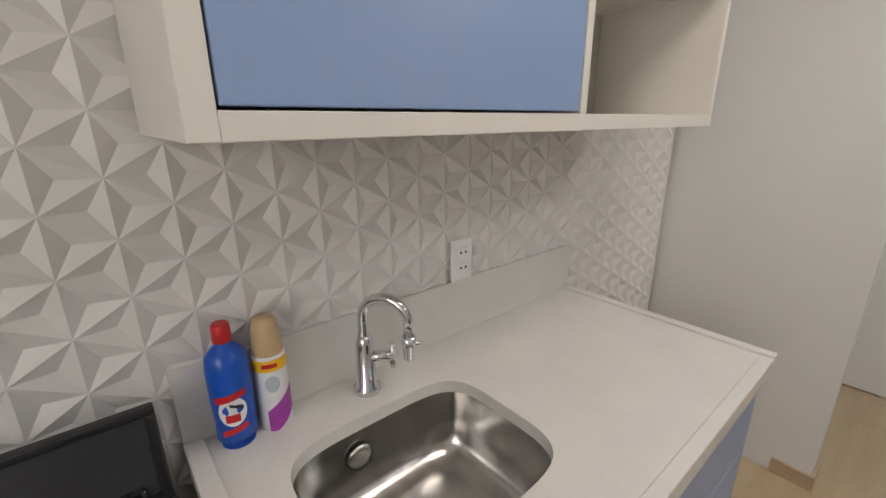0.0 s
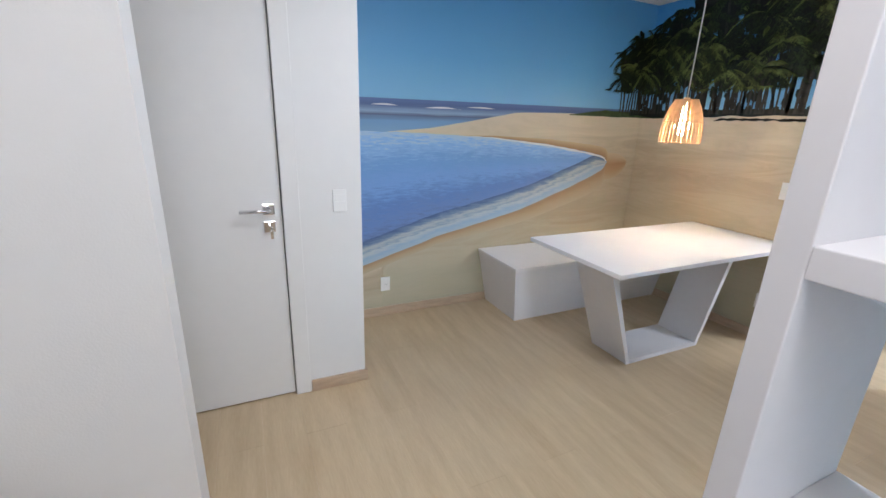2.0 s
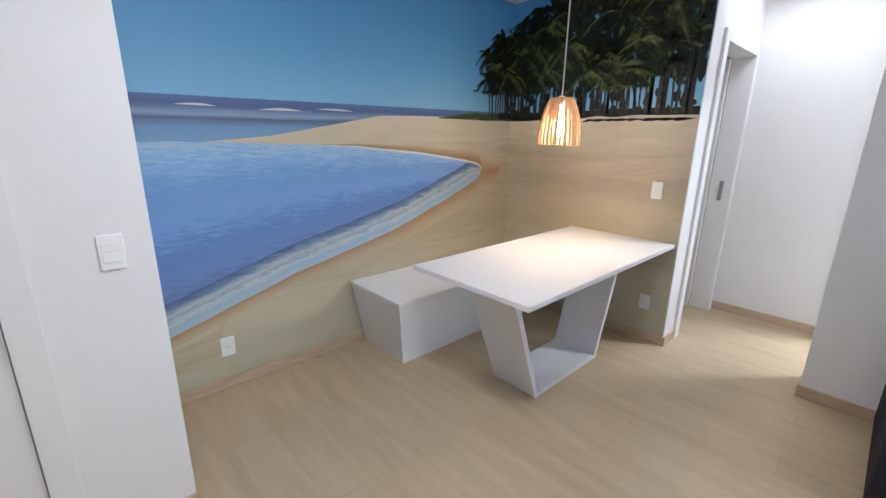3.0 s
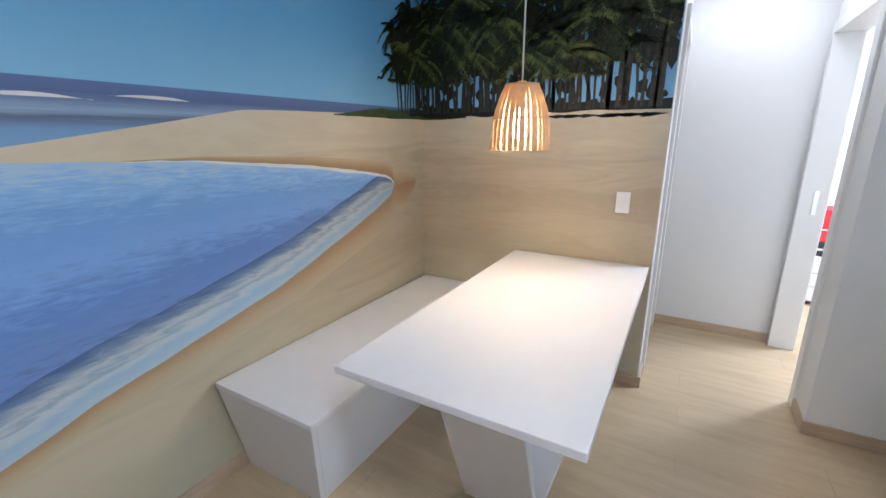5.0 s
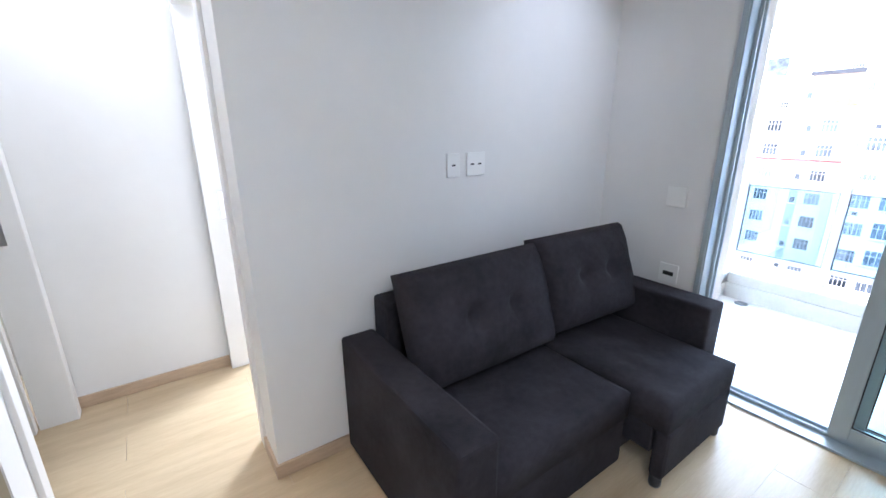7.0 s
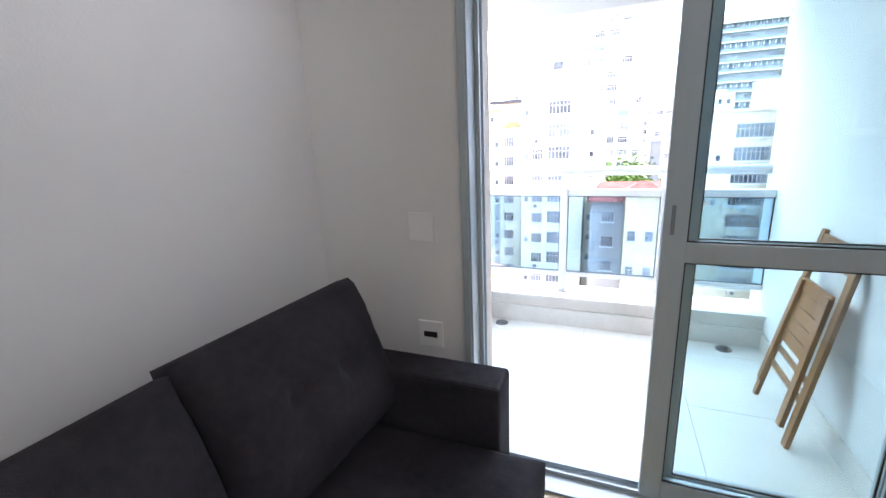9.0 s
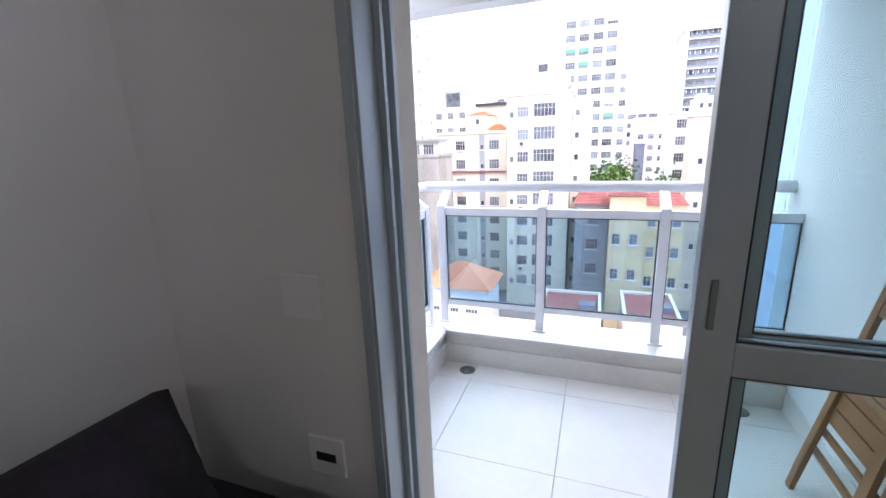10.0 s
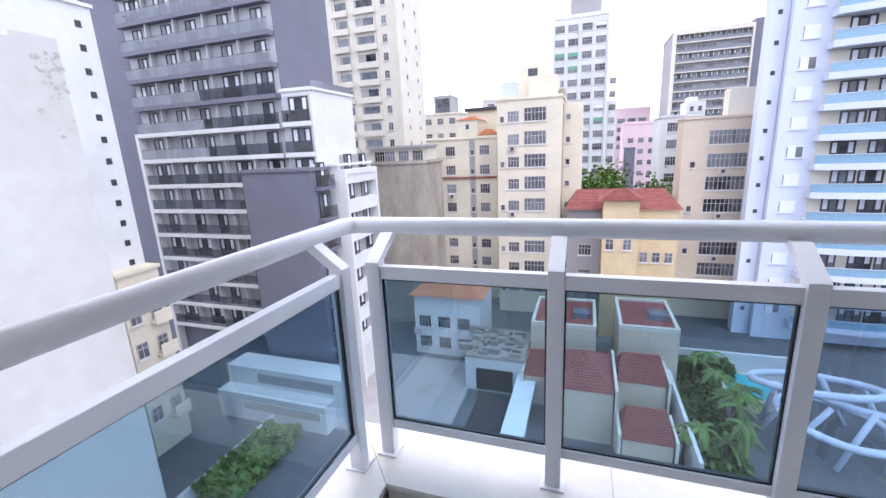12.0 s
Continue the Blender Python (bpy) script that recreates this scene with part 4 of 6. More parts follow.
# ---- sliding balcony door ----
sl = thing("window_1", (0, 0, 0), "grey aluminium sliding balcony door, half open", "sliding door", kind="structure")
ZT = 2.33
boxes("jamb", ALU, sl, (3.642, -1.37, 0, 3.672, -1.2, ZT), (3.65, -1.2, 0, 3.676, -1.194, ZT), (3.625, -1.30, 0.03, 3.642, -1.285, ZT), (3.625, -1.35, 0.03, 3.642, -1.335, ZT), bev=0.002)
boxes("jamb", ALU, sl, (2.16, -1.37, 0, 2.2, -1.2, ZT), bev=0.002)
boxes("head", ALU, sl, (2.2, -1.37, ZT - 0.05, 3.642, -1.2, ZT), bev=0.002)
boxes("track", ALU, sl, (2.2, -1.39, -0.005, 3.642, -1.2, 0.012), (2.2, -1.30, 0.012, 3.642, -1.294, 0.03), (2.2, -1.35, 0.012, 3.642, -1.344, 0.03))


def sash(x0, x1, y):
    s = boxes("sash", ALU, sl, (x0, y - 0.02, 0.035, x0 + 0.075, y + 0.02, ZT - 0.055), (x1 - 0.075, y - 0.02, 0.035, x1, y + 0.02, ZT - 0.055), (x0 + 0.075, y - 0.019, 0.035, x1 - 0.075, y + 0.019, 0.11), (x0 + 0.075, y - 0.019, ZT - 0.13, x1 - 0.075, y + 0.019, ZT - 0.055), (x0 + 0.075, y - 0.019, 0.995, x1 - 0.075, y + 0.019, 1.065), bev=0.003)
    for za, zb in ((0.11, 0.995), (1.065, ZT - 0.13)):
        p = boxes("pane", GLASS, s, (x0 + 0.07, y - 0.003, za - 0.004, x1 - 0.07, y + 0.003, zb + 0.004))
        p.visible_shadow = False
        boxes("gasket", BLACK, s, (x0 + 0.075, y + 0.004, za, x0 + 0.08, y + 0.012, zb), (x1 - 0.08, y + 0.004, za, x1 - 0.075, y + 0.012, zb), (x0 + 0.08, y + 0.004, za, x1 - 0.08, y + 0.012, za + 0.005), (x0 + 0.08, y + 0.004, zb - 0.005, x1 - 0.08, y + 0.012, zb))
    return s


MGREYA = mat("dark_aluminium", (0.22, 0.25, 0.26), 0.4, 0.3)
s1 = sash(2.2, 2.995, -1.297)
sash(2.2, 2.955, -1.347)
boxes("pull_handle", MGREYA, s1, (2.96, -1.277, 1.09, 2.972, -1.272, 1.19), bev=0.002)

# ---- balcony ----
BX0, BX1, BY = 2.17, 4.1, -2.88
structure("balcony_slab", GROUT, "concrete slab under the balcony tiles", "floor", (1.9, -3.3, -0.3, 4.4, -1.392, -0.022))
structure("balcony_ceiling", CEIL, "white balcony soffit with a drop beam", "ceiling", (1.9, -3.25, 2.42, 4.5, -1.35, 2.6), (1.9, -3.25, 2.25, 4.5, -3.1, 2.42))
structure("wall_outer", PLASTER, "beige textured plaster outer wall", "wall", (3.692, -1.5, -0.3, 4.6, -1.352, 2.42), (3.648, -1.5, -0.3, 3.692, -1.372, 2.42), (3.89, -1.8, -0.3, 4.6, -1.5, 2.42), (1.9, -1.5, -0.3, 2.155, -1.352, 2.42))
structure("wall_balcony", WALL, "white side wall of the balcony", "wall", (1.9, -3.25, -0.3, BX0, -1.5, 2.42))
structure("baseboard_balcony", CURBM, "pale skirting on the balcony wall", "baseboard", (BX0, -2.87, -0.02, BX0 + 0.012, -1.4, 0.1))
curb = thing("balcony_curb", (0, 0, 0), "pale marble curb under the balcony railing", "curb", kind="structure")
boxes("curb_face", CURBM, curb, (BX0, BY - 0.02, -0.022, BX1, BY, 0.12), (BX0, BY - 0.28, -0.3, BX1, BY - 0.02, 0.2), (BX1 + 0.02, -3.16, -0.3, 4.34, -1.8, 0.2), (BX1, BY - 0.02, -0.022, BX1 + 0.02, -1.8, 0.12))
bm = bmesh.new()
prism(bm, [(BX0, BY + 0.012), (BX1 - 0.012, BY + 0.012), (4.36, -3.18), (BX0, -3.18)], "z", 0.201, 0.224)
part("coping", bm, CURBM, curb)
bm = bmesh.new()
prism(bm, [(BX1 - 0.012, BY + 0.015), (BX1 - 0.012, -1.8), (4.36, -1.8), (4.36, -3.177)], "z", 0.201, 0.224)
part("coping", bm, CURBM, curb)
boxes("joint", GROUT, curb, (3.28, -3.175, 0.2235, 3.284, BY + 0.011, 0.2246), (2.6, -3.175, 0.2235, 2.604, BY + 0.011, 0.2246))
for x, y in ((3.925, -2.83), (2.4, -2.97)):
    y = max(y, -2.8)
    dr_ = thing("floor_drain", (0, 0, 0), "round grey floor drain in the balcony tiles", "drain")
    bm = bmesh.new()
    lathe(bm, (x, y, -0.012), [(0.05, 0), (0.05, 0.004), (0.034, 0.005), (0.034, 0.002), (0.001, 0.002)])
    part("ring", bm, mat("drain_grey", (0.2, 0.2, 0.2), 0.4, 0.6), dr_)
    bm = bmesh.new()
    lathe(bm, (x, y, -0.0095), [(0.03, 0), (0.028, 0.002), (0.016, 0.002), (0.014, 0.0), (0.001, 0.0)])
    part("grate", bm, BLACK, dr_)
stain = structure("coping_stain", mat("rust_stain", (0.5, 0.35, 0.2), 0.8, scale=40, second=(0.64, 0.55, 0.42)), "brown stain on the marble coping", "stain", (4.14, -2.62, 0.2241, 4.2, -2.48, 0.2248), (4.16, -2.65, 0.2241, 4.22, -2.55, 0.2249))

rl = thing("balcony_railing", (0, 0, 0), "white metal balcony railing with blue-tinted glass panes", "railing")
RX, RY, RT = 4.23, -3.06, 1.155


def post(x, y, dx, dy):
    p = boxes("post", RAILW, rl, (x - 0.027, y - 0.027, 0.224, x + 0.027, y + 0.027, 1.05), bev=0.003)
    bm = bmesh.new()
    if dx:
        prism(bm, [(x - 0.027, 1.05), (x + 0.027, 1.05), (x + dx + 0.022, RT - 0.02), (x + dx - 0.03, RT - 0.02)], "y", y - 0.026, y + 0.026)
    else:
        prism(bm, [(y - 0.027, 1.05), (y + 0.027, 1.05), (y + dy + 0.03, RT - 0.02), (y + dy - 0.022, RT - 0.02)], "x", x - 0.026, x + 0.026)
    part("bracket", bm, RAILW, p)
    boxes("foot_plate", RAILW, p, (x - 0.042, y - 0.042, 0.2242, x + 0.042, y + 0.042, 0.232))


XP = [4.15, 3.49, 2.805, BX0 - 0.026]
for x in XP[:3]:
    post(x, RY + 0.02, 0, -0.14)
YP = [-2.93, -1.845]
for y in YP:
    post(RX + 0.005, y, 0.11, 0)
bm = bmesh.new()
tube(bm, [(BX0, RY - 0.14, RT), (4.28, RY - 0.14, RT), (4.325, RY - 0.125, RT), (4.345, RY - 0.08, RT), (4.325, -1.8, RT)], 0.034, 18)
part("handrail", bm, RAILW, rl)


def infill(a, b, along, q):
    """Mid rail, bottom rail and pane between two posts."""
    d = [(0.985, 1.035, 0.018), (0.35, 0.385, 0.016)]
    for z0, z1, h in d:
        dims = (a, q - h, z0, b, q + h, z1) if along == "x" else (q - h, a, z0, q + h, b, z1)
        boxes("rail", RAILW, rl, dims, bev=0.002)
    dims = (a, q - 0.004, 0.386, b, q + 0.004, 0.984) if along == "x" else (q - 0.004, a, 0.386, q + 0.004, b, 0.984)
    p = boxes("glass_pane", RGLASS, rl, dims, label="blue-tinted glass pane")
    p.visible_shadow = False
    e = 0.006
    if along == "x":
        boxes("gasket", BLACK, rl, (a, q - 0.007, 0.3852, a + e, q + 0.007, 0.984), (b - e, q - 0.007, 0.3852, b, q + 0.007, 0.984), (a + e, q - 0.007, 0.3852, b - e, q + 0.007, 0.392), (a + e, q - 0.007, 0.978, b - e, q + 0.007, 0.984))
    else:
        boxes("gasket", BLACK, rl, (q - 0.007, a, 0.3852, q + 0.007, a + e, 0.984), (q - 0.007, b - e, 0.3852, q + 0.007, b, 0.984), (q - 0.007, a + e, 0.3852, q + 0.007, b - e, 0.392), (q - 0.007, a + e, 0.978, q + 0.007, b - e, 0.984))


for b, a in zip(XP, XP[1:]):
    infill(a + 0.028, b - 0.028, "x", RY + 0.02)
for a, b in zip(YP, YP[1:]):
    infill(a + 0.028, b - 0.028, "y", RX + 0.005)

# ---- folding chair leaning on the balcony wall ----
ch = thing("folding_chair", (2.35, -2.06, -0.012), "brown slatted wooden folding chair leaning on the balcony wall", "chair")
ch.rotation_euler = (0, radians(-9.5), 0)
ch.scale = (1.0, 1.12, 1.15)


def bar(name, a, b, w=0.032, d=0.02, x=0.0):
    bm = bmesh.new()
    A, B = Vector((x, *a)), Vector((x, *b))
    u = (B - A).normalized()
    s = Vector((1, 0, 0)).cross(u)
    q = []
    for p in (A, B):
        q.append([bm.verts.new(p + s * w / 2 * i + Vector((1, 0, 0)) * d / 2 * j) for i, j in ((-1, -1), (1, -1), (1, 1), (-1, 1))])
    for i in range(4):
        bm.faces.new((q[0][i], q[0][(i + 1) % 4], q[1][(i + 1) % 4], q[1][i]))
    bm.faces.new(q[0][::-1])
    bm.faces.new(q[1])
    return part(name, bm, WOOD, ch)


bar("back_leg", (-0.2, 0.0), (-0.16, 0.84))
bar("back_leg", (0.2, 0.0), (0.16, 0.84), w=0.04)
bar("front_leg", (-0.16, 0.1), (-0.13, 0.62), x=0.025)
bar("front_leg", (0.15, 0.06), (0.12, 0.62), w=0.04, x=0.025)
for k in range(5):
    z = 0.36 + 0.06 * k
    bar("seat_slat", (-0.13, z), (0.12, z), w=0.054, d=0.014, x=0.012)
for z in (0.2, 0.28):
    bar("stretcher", (-0.185, z), (0.185, z), w=0.018, d=0.018, x=0.0)
for z in (0.74, 0.8):
    bar("back_slat", (-0.17, z), (0.17, z), w=0.045, d=0.014, x=0.0)

# ---- city ----
GZ = -22.0
ASPH = mat("asphalt", (0.11, 0.115, 0.125), 0.9, vary=0.2, scale=0.5)
CREAM = mat("cream_render", (0.6, 0.54, 0.43), 0.9, vary=0.1, scale=0.35, bump=0.05)
CREAM2 = mat("beige_render", (0.52, 0.44, 0.35), 0.9, vary=0.1, scale=0.3)
PALE = mat("pale_render", (0.58, 0.54, 0.46), 0.9, vary=0.08, scale=0.3)
CWHITE = mat("white_render", (0.58, 0.58, 0.57), 0.85, vary=0.1, scale=0.25)
CGREY = mat("dark_grey_render", (0.14, 0.14, 0.175), 0.8, vary=0.1, scale=0.3)
MGREY = mat("mid_grey_render", (0.3, 0.29, 0.29), 0.8, vary=0.1, scale=0.3)
BLUEW = mat("bluish_white_render", (0.52, 0.55, 0.64), 0.85, vary=0.05, scale=0.3)
PINK = mat("pink_render", (0.66, 0.5, 0.52), 0.9, vary=0.06, scale=0.2)
OLDC = mat("stained_concrete", (0.2, 0.17, 0.14), 0.95, scale=0.5, second=(0.42, 0.38, 0.33), stretch=(1, 1, 0.3))
ROOFR = mat("red_roof", (0.17, 0.045, 0.04), 0.85, scale=1.2, second=(0.29, 0.095, 0.08))
ROOFT = mat("terracotta_tiles", (0.42, 0.15, 0.07), 0.85, scale=1.2, second=(0.56, 0.24, 0.13))
WPANE = mat("window_pane", (0.01, 0.012, 0.016), 0.1, scale=1.0, rnd=0.9, second=(0.24, 0.26, 0.29), bias=0.3)
WFRAME = mat("window_frame", (0.48, 0.42, 0.41), 0.5)
BALG = mat("balcony_glass", (0.2, 0.33, 0.44), 0.1, vary=0.15)
SMOKE = mat("smoked_balcony_glass", (0.16, 0.17, 0.2), 0.1, vary=0.15)
GREENS = mat("green_shutter", (0.12, 0.3, 0.2), 0.6)
POOL = mat("pool_water", (0.02, 0.4, 0.45), 0.05, vary=0.1)
LEAF = mat("foliage", (0.015, 0.04, 0.01), 0.7, scale=0.6, second=(0.17, 0.27, 0.05), isl=0.3)
BARK = mat("bark", (0.1, 0.07, 0.05), 0.9, vary=0.2)

ground = structure("ground", ASPH, "grey asphalt city ground", "ground", (-2500, -3500, GZ - 1, 2500, 1200, GZ))


def lattice(bm, xbars, zbars, y0, y1, mi):
    """A frame of upright and level bars as one piece, from y0 out to y1."""
    xl = sorted({v for p in xbars for v in p})
    zl = sorted({v for p in zbars for v in p})
    vs, fs = {}, []
    for xa, xb in zip(xl, xl[1:]):
        for za, zb in zip(zl, zl[1:]):
            xm, zm = (xa + xb) / 2, (za + zb) / 2
            if any(p < xm < q for p, q in xbars) or any(p < zm < q for p, q in zbars):
                for c_ in ((xa, za), (xb, za), (xb, zb), (xa, zb)):
                    if c_ not in vs:
                        vs[c_] = bm.verts.new((c_[0], y0, c_[1]))
                fs.append(bm.faces.new([vs[c_] for c_ in ((xa, za), (xb, za), (xb, zb), (xa, zb))]))
                fs[-1].material_index = mi
    out = bmesh.ops.extrude_face_region(bm, geom=fs)["geom"]
    for e in out:
        if isinstance(e, bmesh.types.BMVert):
            e.co.y = y1
        elif isinstance(e, bmesh.types.BMFace):
            e.material_index = mi


def window_mesh(w, h, kind):
    """A window: frame, mullions, sill and pane, standing on the wall plane y = 0 and facing +y."""
    bm = bmesh.new()
    box(bm, -w / 2, 0.0, 0, w / 2, 0.02, h)
    pane = finish(bm, "pane", [WPANE])
    bm = bmesh.new()
    f = 0.06
    n = {"double": 3, "triple": 3, "wide": 5, "single": 1}.get(kind, 0)
    xb = [(-w / 2, -w / 2 + f), (w / 2 - f, w / 2)] + [(-w / 2 + w * (k + 1) / (n + 1) - 0.025, -w / 2 + w * (k + 1) / (n + 1) + 0.025) for k in range(n)]
    zb = [(0, f), (h - f, h)] + ([(h * 0.62, h * 0.62 + 0.05)] if kind != "slit" else [])
    lattice(bm, xb, zb, 0.021, 0.065, 0)
    box(bm, -w / 2 - 0.1, 0.0, -0.12, w / 2 + 0.1, 0.14, -0.002, 2)
    me = finish(bm, "window", [WFRAME, WPANE, CWHITE])
    PANES[me.name] = pane
    return me


def balcony_mesh(w, d, glass):
    bm = bmesh.new()
    box(bm, -w / 2, 0, -0.25, w / 2, d, 0, 0)
    box(bm, -w / 2, d - 0.05, 0.0, w / 2, d - 0.01, 1.0, 1)
    box(bm, -w / 2, d - 0.06, 1.0, w / 2, d, 1.06, 0)
    return finish(bm, "balcony", [CWHITE, glass])


def round_balcony_mesh(w, d, glass):
    bm = bmesh.new()
    n = 14
    arc = [(-w / 2 + w * k / n, d * math.sin(math.pi * (0.12 + 0.76 * k / n)) ** 0.6) for k in range(n + 1)]
    prism(bm, [(-w / 2, 0)] + arc + [(w / 2, 0)], "z", -0.55, 0.1, 0)
    for (a, b), (c, e) in zip(arc, arc[1:]):
        for z0, z1, mi, s in ((0.1, 0.95, 1, 0.97), (0.95, 1.02, 0, 1.0)):
            v = [bm.verts.new(p) for p in ((a, b * s, z0), (c, e * s, z0), (c, e * s, z1), (a, b * s, z1))]
            u = [bm.verts.new(p) for p in ((a, b * s - 0.05, z0), (c, e * s - 0.05, z0), (c, e * s - 0.05, z1), (a, b * s - 0.05, z1))]
            for q in (v, u[::-1], (v[3], v[2], u[2], u[3])):
                bm.faces.new(q).material_index = mi
    return finish(bm, "balcony", [BLUEW, glass])


WIN = {k: window_mesh(w, h, k) for k, w, h in (("slit", 0.6, 0.8), ("single", 0.9, 1.3), ("double", 1.5, 1.4), ("triple", 2.2, 1.6), ("wide", 2.8, 1.7))}
DOORWIN = window_mesh(1.7, 2.2, "double")


def building(name, x0, x1, yf, depth, z1, material, label, roof_h=0.8, roof_mat=None, z0=GZ):
    """A block whose front faces +y at yf."""
    b = thing(name, (0, 0, 0), label, "building")
    boxes("wall", material, b, (x0, yf - depth, z0, x1, yf, z1))
    if roof_h:
        boxes("roof", roof_mat or material, b, (x0 - 0.15, yf - depth - 0.15, z1, x1 + 0.15, yf + 0.15, z1 + 0.25), (x0, yf - 0.25, z1 + 0.25, x1, yf, z1 + roof_h), (x0, yf - depth, z1 + 0.25, x0 + 0.25, yf - 0.25, z1 + roof_h), (x1 - 0.25, yf - depth, z1 + 0.25, x1, yf - 0.25, z1 + roof_h))
    return b


def windows(b, me, xs, zs, yf, side=None, name="window"):
    """Windows at every x and sill height on the front, or with side +1 or -1 on the plane x = yf with xs as y."""
    for z in zs:
        for x in xs:
            if side is None:
                shared(name, me, b, pose(x, yf, z))
            else:
                shared(name, me, b, pose(yf, x, z, 0, 0, -90 if side > 0 else 90))


def steps(a, b, d):
    out = []
    while a <= b:
        out.append(a)
        a += d
    return out


def hip_roof(name, x0, x1, y0, y1, z, h, material, parent, over=0.5, ridge=0.35):
    bm = bmesh.new()
    x0, x1, y0, y1 = x0 - over, x1 + over, y0 - over, y1 + over
    cy = (y0 + y1) / 2
    r = (x1 - x0) * ridge
    v = [bm.verts.new(p) for p in ((x0, y0, z), (x1, y0, z), (x1, y1, z), (x0, y1, z), (x0 + r, cy, z + h), (x1 - r, cy, z + h))]
    for q in ((0, 1, 5, 4), (1, 2, 5), (2, 3, 4, 5), (3, 0, 4), (3, 2, 1, 0)):
        bm.faces.new([v[i] for i in q])
    rf = part(name, bm, material, parent)
    # rows of tiles as thin courses on the two long slopes
    bm = bmesh.new()
    n = 14
    for sgn, ye in ((1, y1), (-1, y0)):
        for k in range(n):
            f = (k + 0.5) / n
            yy, zz = ye + (cy - ye) * f, z + h * f
            box(bm, x0 + r * f, yy - 0.04, zz - 0.02, x1 - r * f, yy + 0.04, zz + 0.05)
    part("tile_course", bm, material, rf)
    return rf


E0 = (3.4, -1.69)


def X(slope, D):
    return E0[0] + slope * D


def Y(D):
    return E0[1] - D


def Z(slope, D):
    return 1.45 + slope * D


STAINW = mat("stained_white_render", (0.44, 0.42, 0.38), 0.9, scale=0.16, second=(0.57, 0.565, 0.55), bump=0.15, bscale=6, bias=0.0)
SMOKEG = glass_mat("smoked_clear_glass", (0.6, 0.62, 0.67), 0.02, 0.1)
RECESS = mat("pale_recess_render", (0.4, 0.4, 0.42), 0.9, vary=0.08, scale=0.4)
DFRAME = mat("dark_window_frame", (0.03, 0.03, 0.035), 0.5)
BLIND = mat("white_roller_blind", (0.62, 0.64, 0.68), 0.6, vary=0.06, scale=2)


def door_mesh(w, h, leaves):
    """A balcony door with dark frame, pale panes between and an open dark leaf."""
    bm = bmesh.new()
    box(bm, -w / 2, 0.0, 0, w / 2, 0.02, h, 0)
    for k in range(leaves):
        if k != leaves // 2:
            x = -w / 2 + w * (k + 0.5) / leaves
            box(bm, x - w / leaves * 0.3, 0.0201, h * 0.45, x + w / leaves * 0.3, 0.032, h - 0.15, 1)
    pane = finish(bm, "pane", [WPANE, BLIND])
    bm = bmesh.new()
    lattice(bm, [(-w / 2 + w * k / leaves - 0.05, -w / 2 + w * k / leaves + 0.05) for k in range(leaves + 1)], [(0, 0.06), (h - 0.1, h)], 0.021, 0.07, 0)
    me = finish(bm, "window", [DFRAME])
    PANES[me.name] = pane
    return me


def shutter_window_mesh(w, h):
    """A window closed by a white roller blind, one strip left dark."""
    bm = bmesh.new()
    box(bm, -w / 2, 0.0, 0, w / 2, 0.05, h, 0)
    box(bm, w / 2 - 0.12, 0.05, 0.08, w / 2 - 0.04, 0.056, h - 0.08, 1)
    box(bm, -w / 2 - 0.08, 0.0, -0.1, w / 2 + 0.08, 0.12, -0.002, 2)
    return finish(bm, "window", [BLIND, WPANE, BLUEW])


def condenser(parent, x, y, z):
    c_ = boxes("air_conditioner", WFRAME, parent, (x - 0.4, y, z, x + 0.4, y + 0.4, z + 0.55), bev=0.02)
    boxes("fan_grille", DFRAME, c_, (x - 0.3, y + 0.4, z + 0.08, x + 0.12, y + 0.41, z + 0.47))


BDOOR, BDOOR3 = door_mesh(1.25, 2.1, 2), door_mesh(2.0, 2.15, 3)
SHUTW = shutter_window_mesh(1.5, 1.25)

# nearest white gable and the white slab behind it
b = building("neighbour_building", 23.0, 36, 8, 21.7, 5.7, STAINW, "white blank neighbouring wall with peeling paint", 0)
rr = random.Random(12)
bm = bmesh.new()
for k in range(14):
    box(bm, 23.0 + k * 0.9, -13.7, 5.7, 23.9 + k * 0.9, -13.2, 6.35 - 0.25 * rr.random())
for k in range(20):
    box(bm, 23.0, -13.2 + k, 5.7, 23.5, -12.2 + k, 6.3 - 0.3 * rr.random())
tagged(part("broken_coping", bm, STAINW, b), kind="stuff")
bm = bmesh.new()
for k in range(40):
    y, z = -13.66 + abs(rr.gauss(0, 0.5)), 5.65 - abs(rr.gauss(0, 1.1))
    r = rr.uniform(0.03, 0.16)
    vs = [bm.verts.new((22.993 - 0.0002 * k, y + r * rr.uniform(0.4, 1.2) * math.cos(a * math.tau / 9), z + r * rr.uniform(0.3, 1.2) * math.sin(a * math.tau / 9))) for a in range(9)]
    bm.faces.new(vs)
tagged(part("peeled_plaster", bm, mat("peeled_plaster", (0.3, 0.27, 0.23), 0.95, scale=3, second=(0.5, 0.48, 0.44)), b), kind="stuff")
n_ = building("beige_low_building", X(1.62, 20), X(2.0, 20), Y(20), 3.2, Z(-0.39, 21), CREAM, "beige low building with small balconies", 0.3)
xs_ = X(1.62, 20)
windows(n_, WIN["single"], [Y(20.7), Y(22.4)], [GZ + 2.9, GZ + 5.7, GZ + 8.5, GZ + 11.3], xs_, -1)
for z in (GZ + 2.7, GZ + 5.5, GZ + 8.3, GZ + 11.1):
    boxes("balcony", CREAM, n_, (xs_ - 0.7, Y(23.1), z - 0.2, xs_, Y(21.7), z), (xs_ - 0.7, Y(23.1), z, xs_ - 0.6, Y(21.7), z + 0.9))
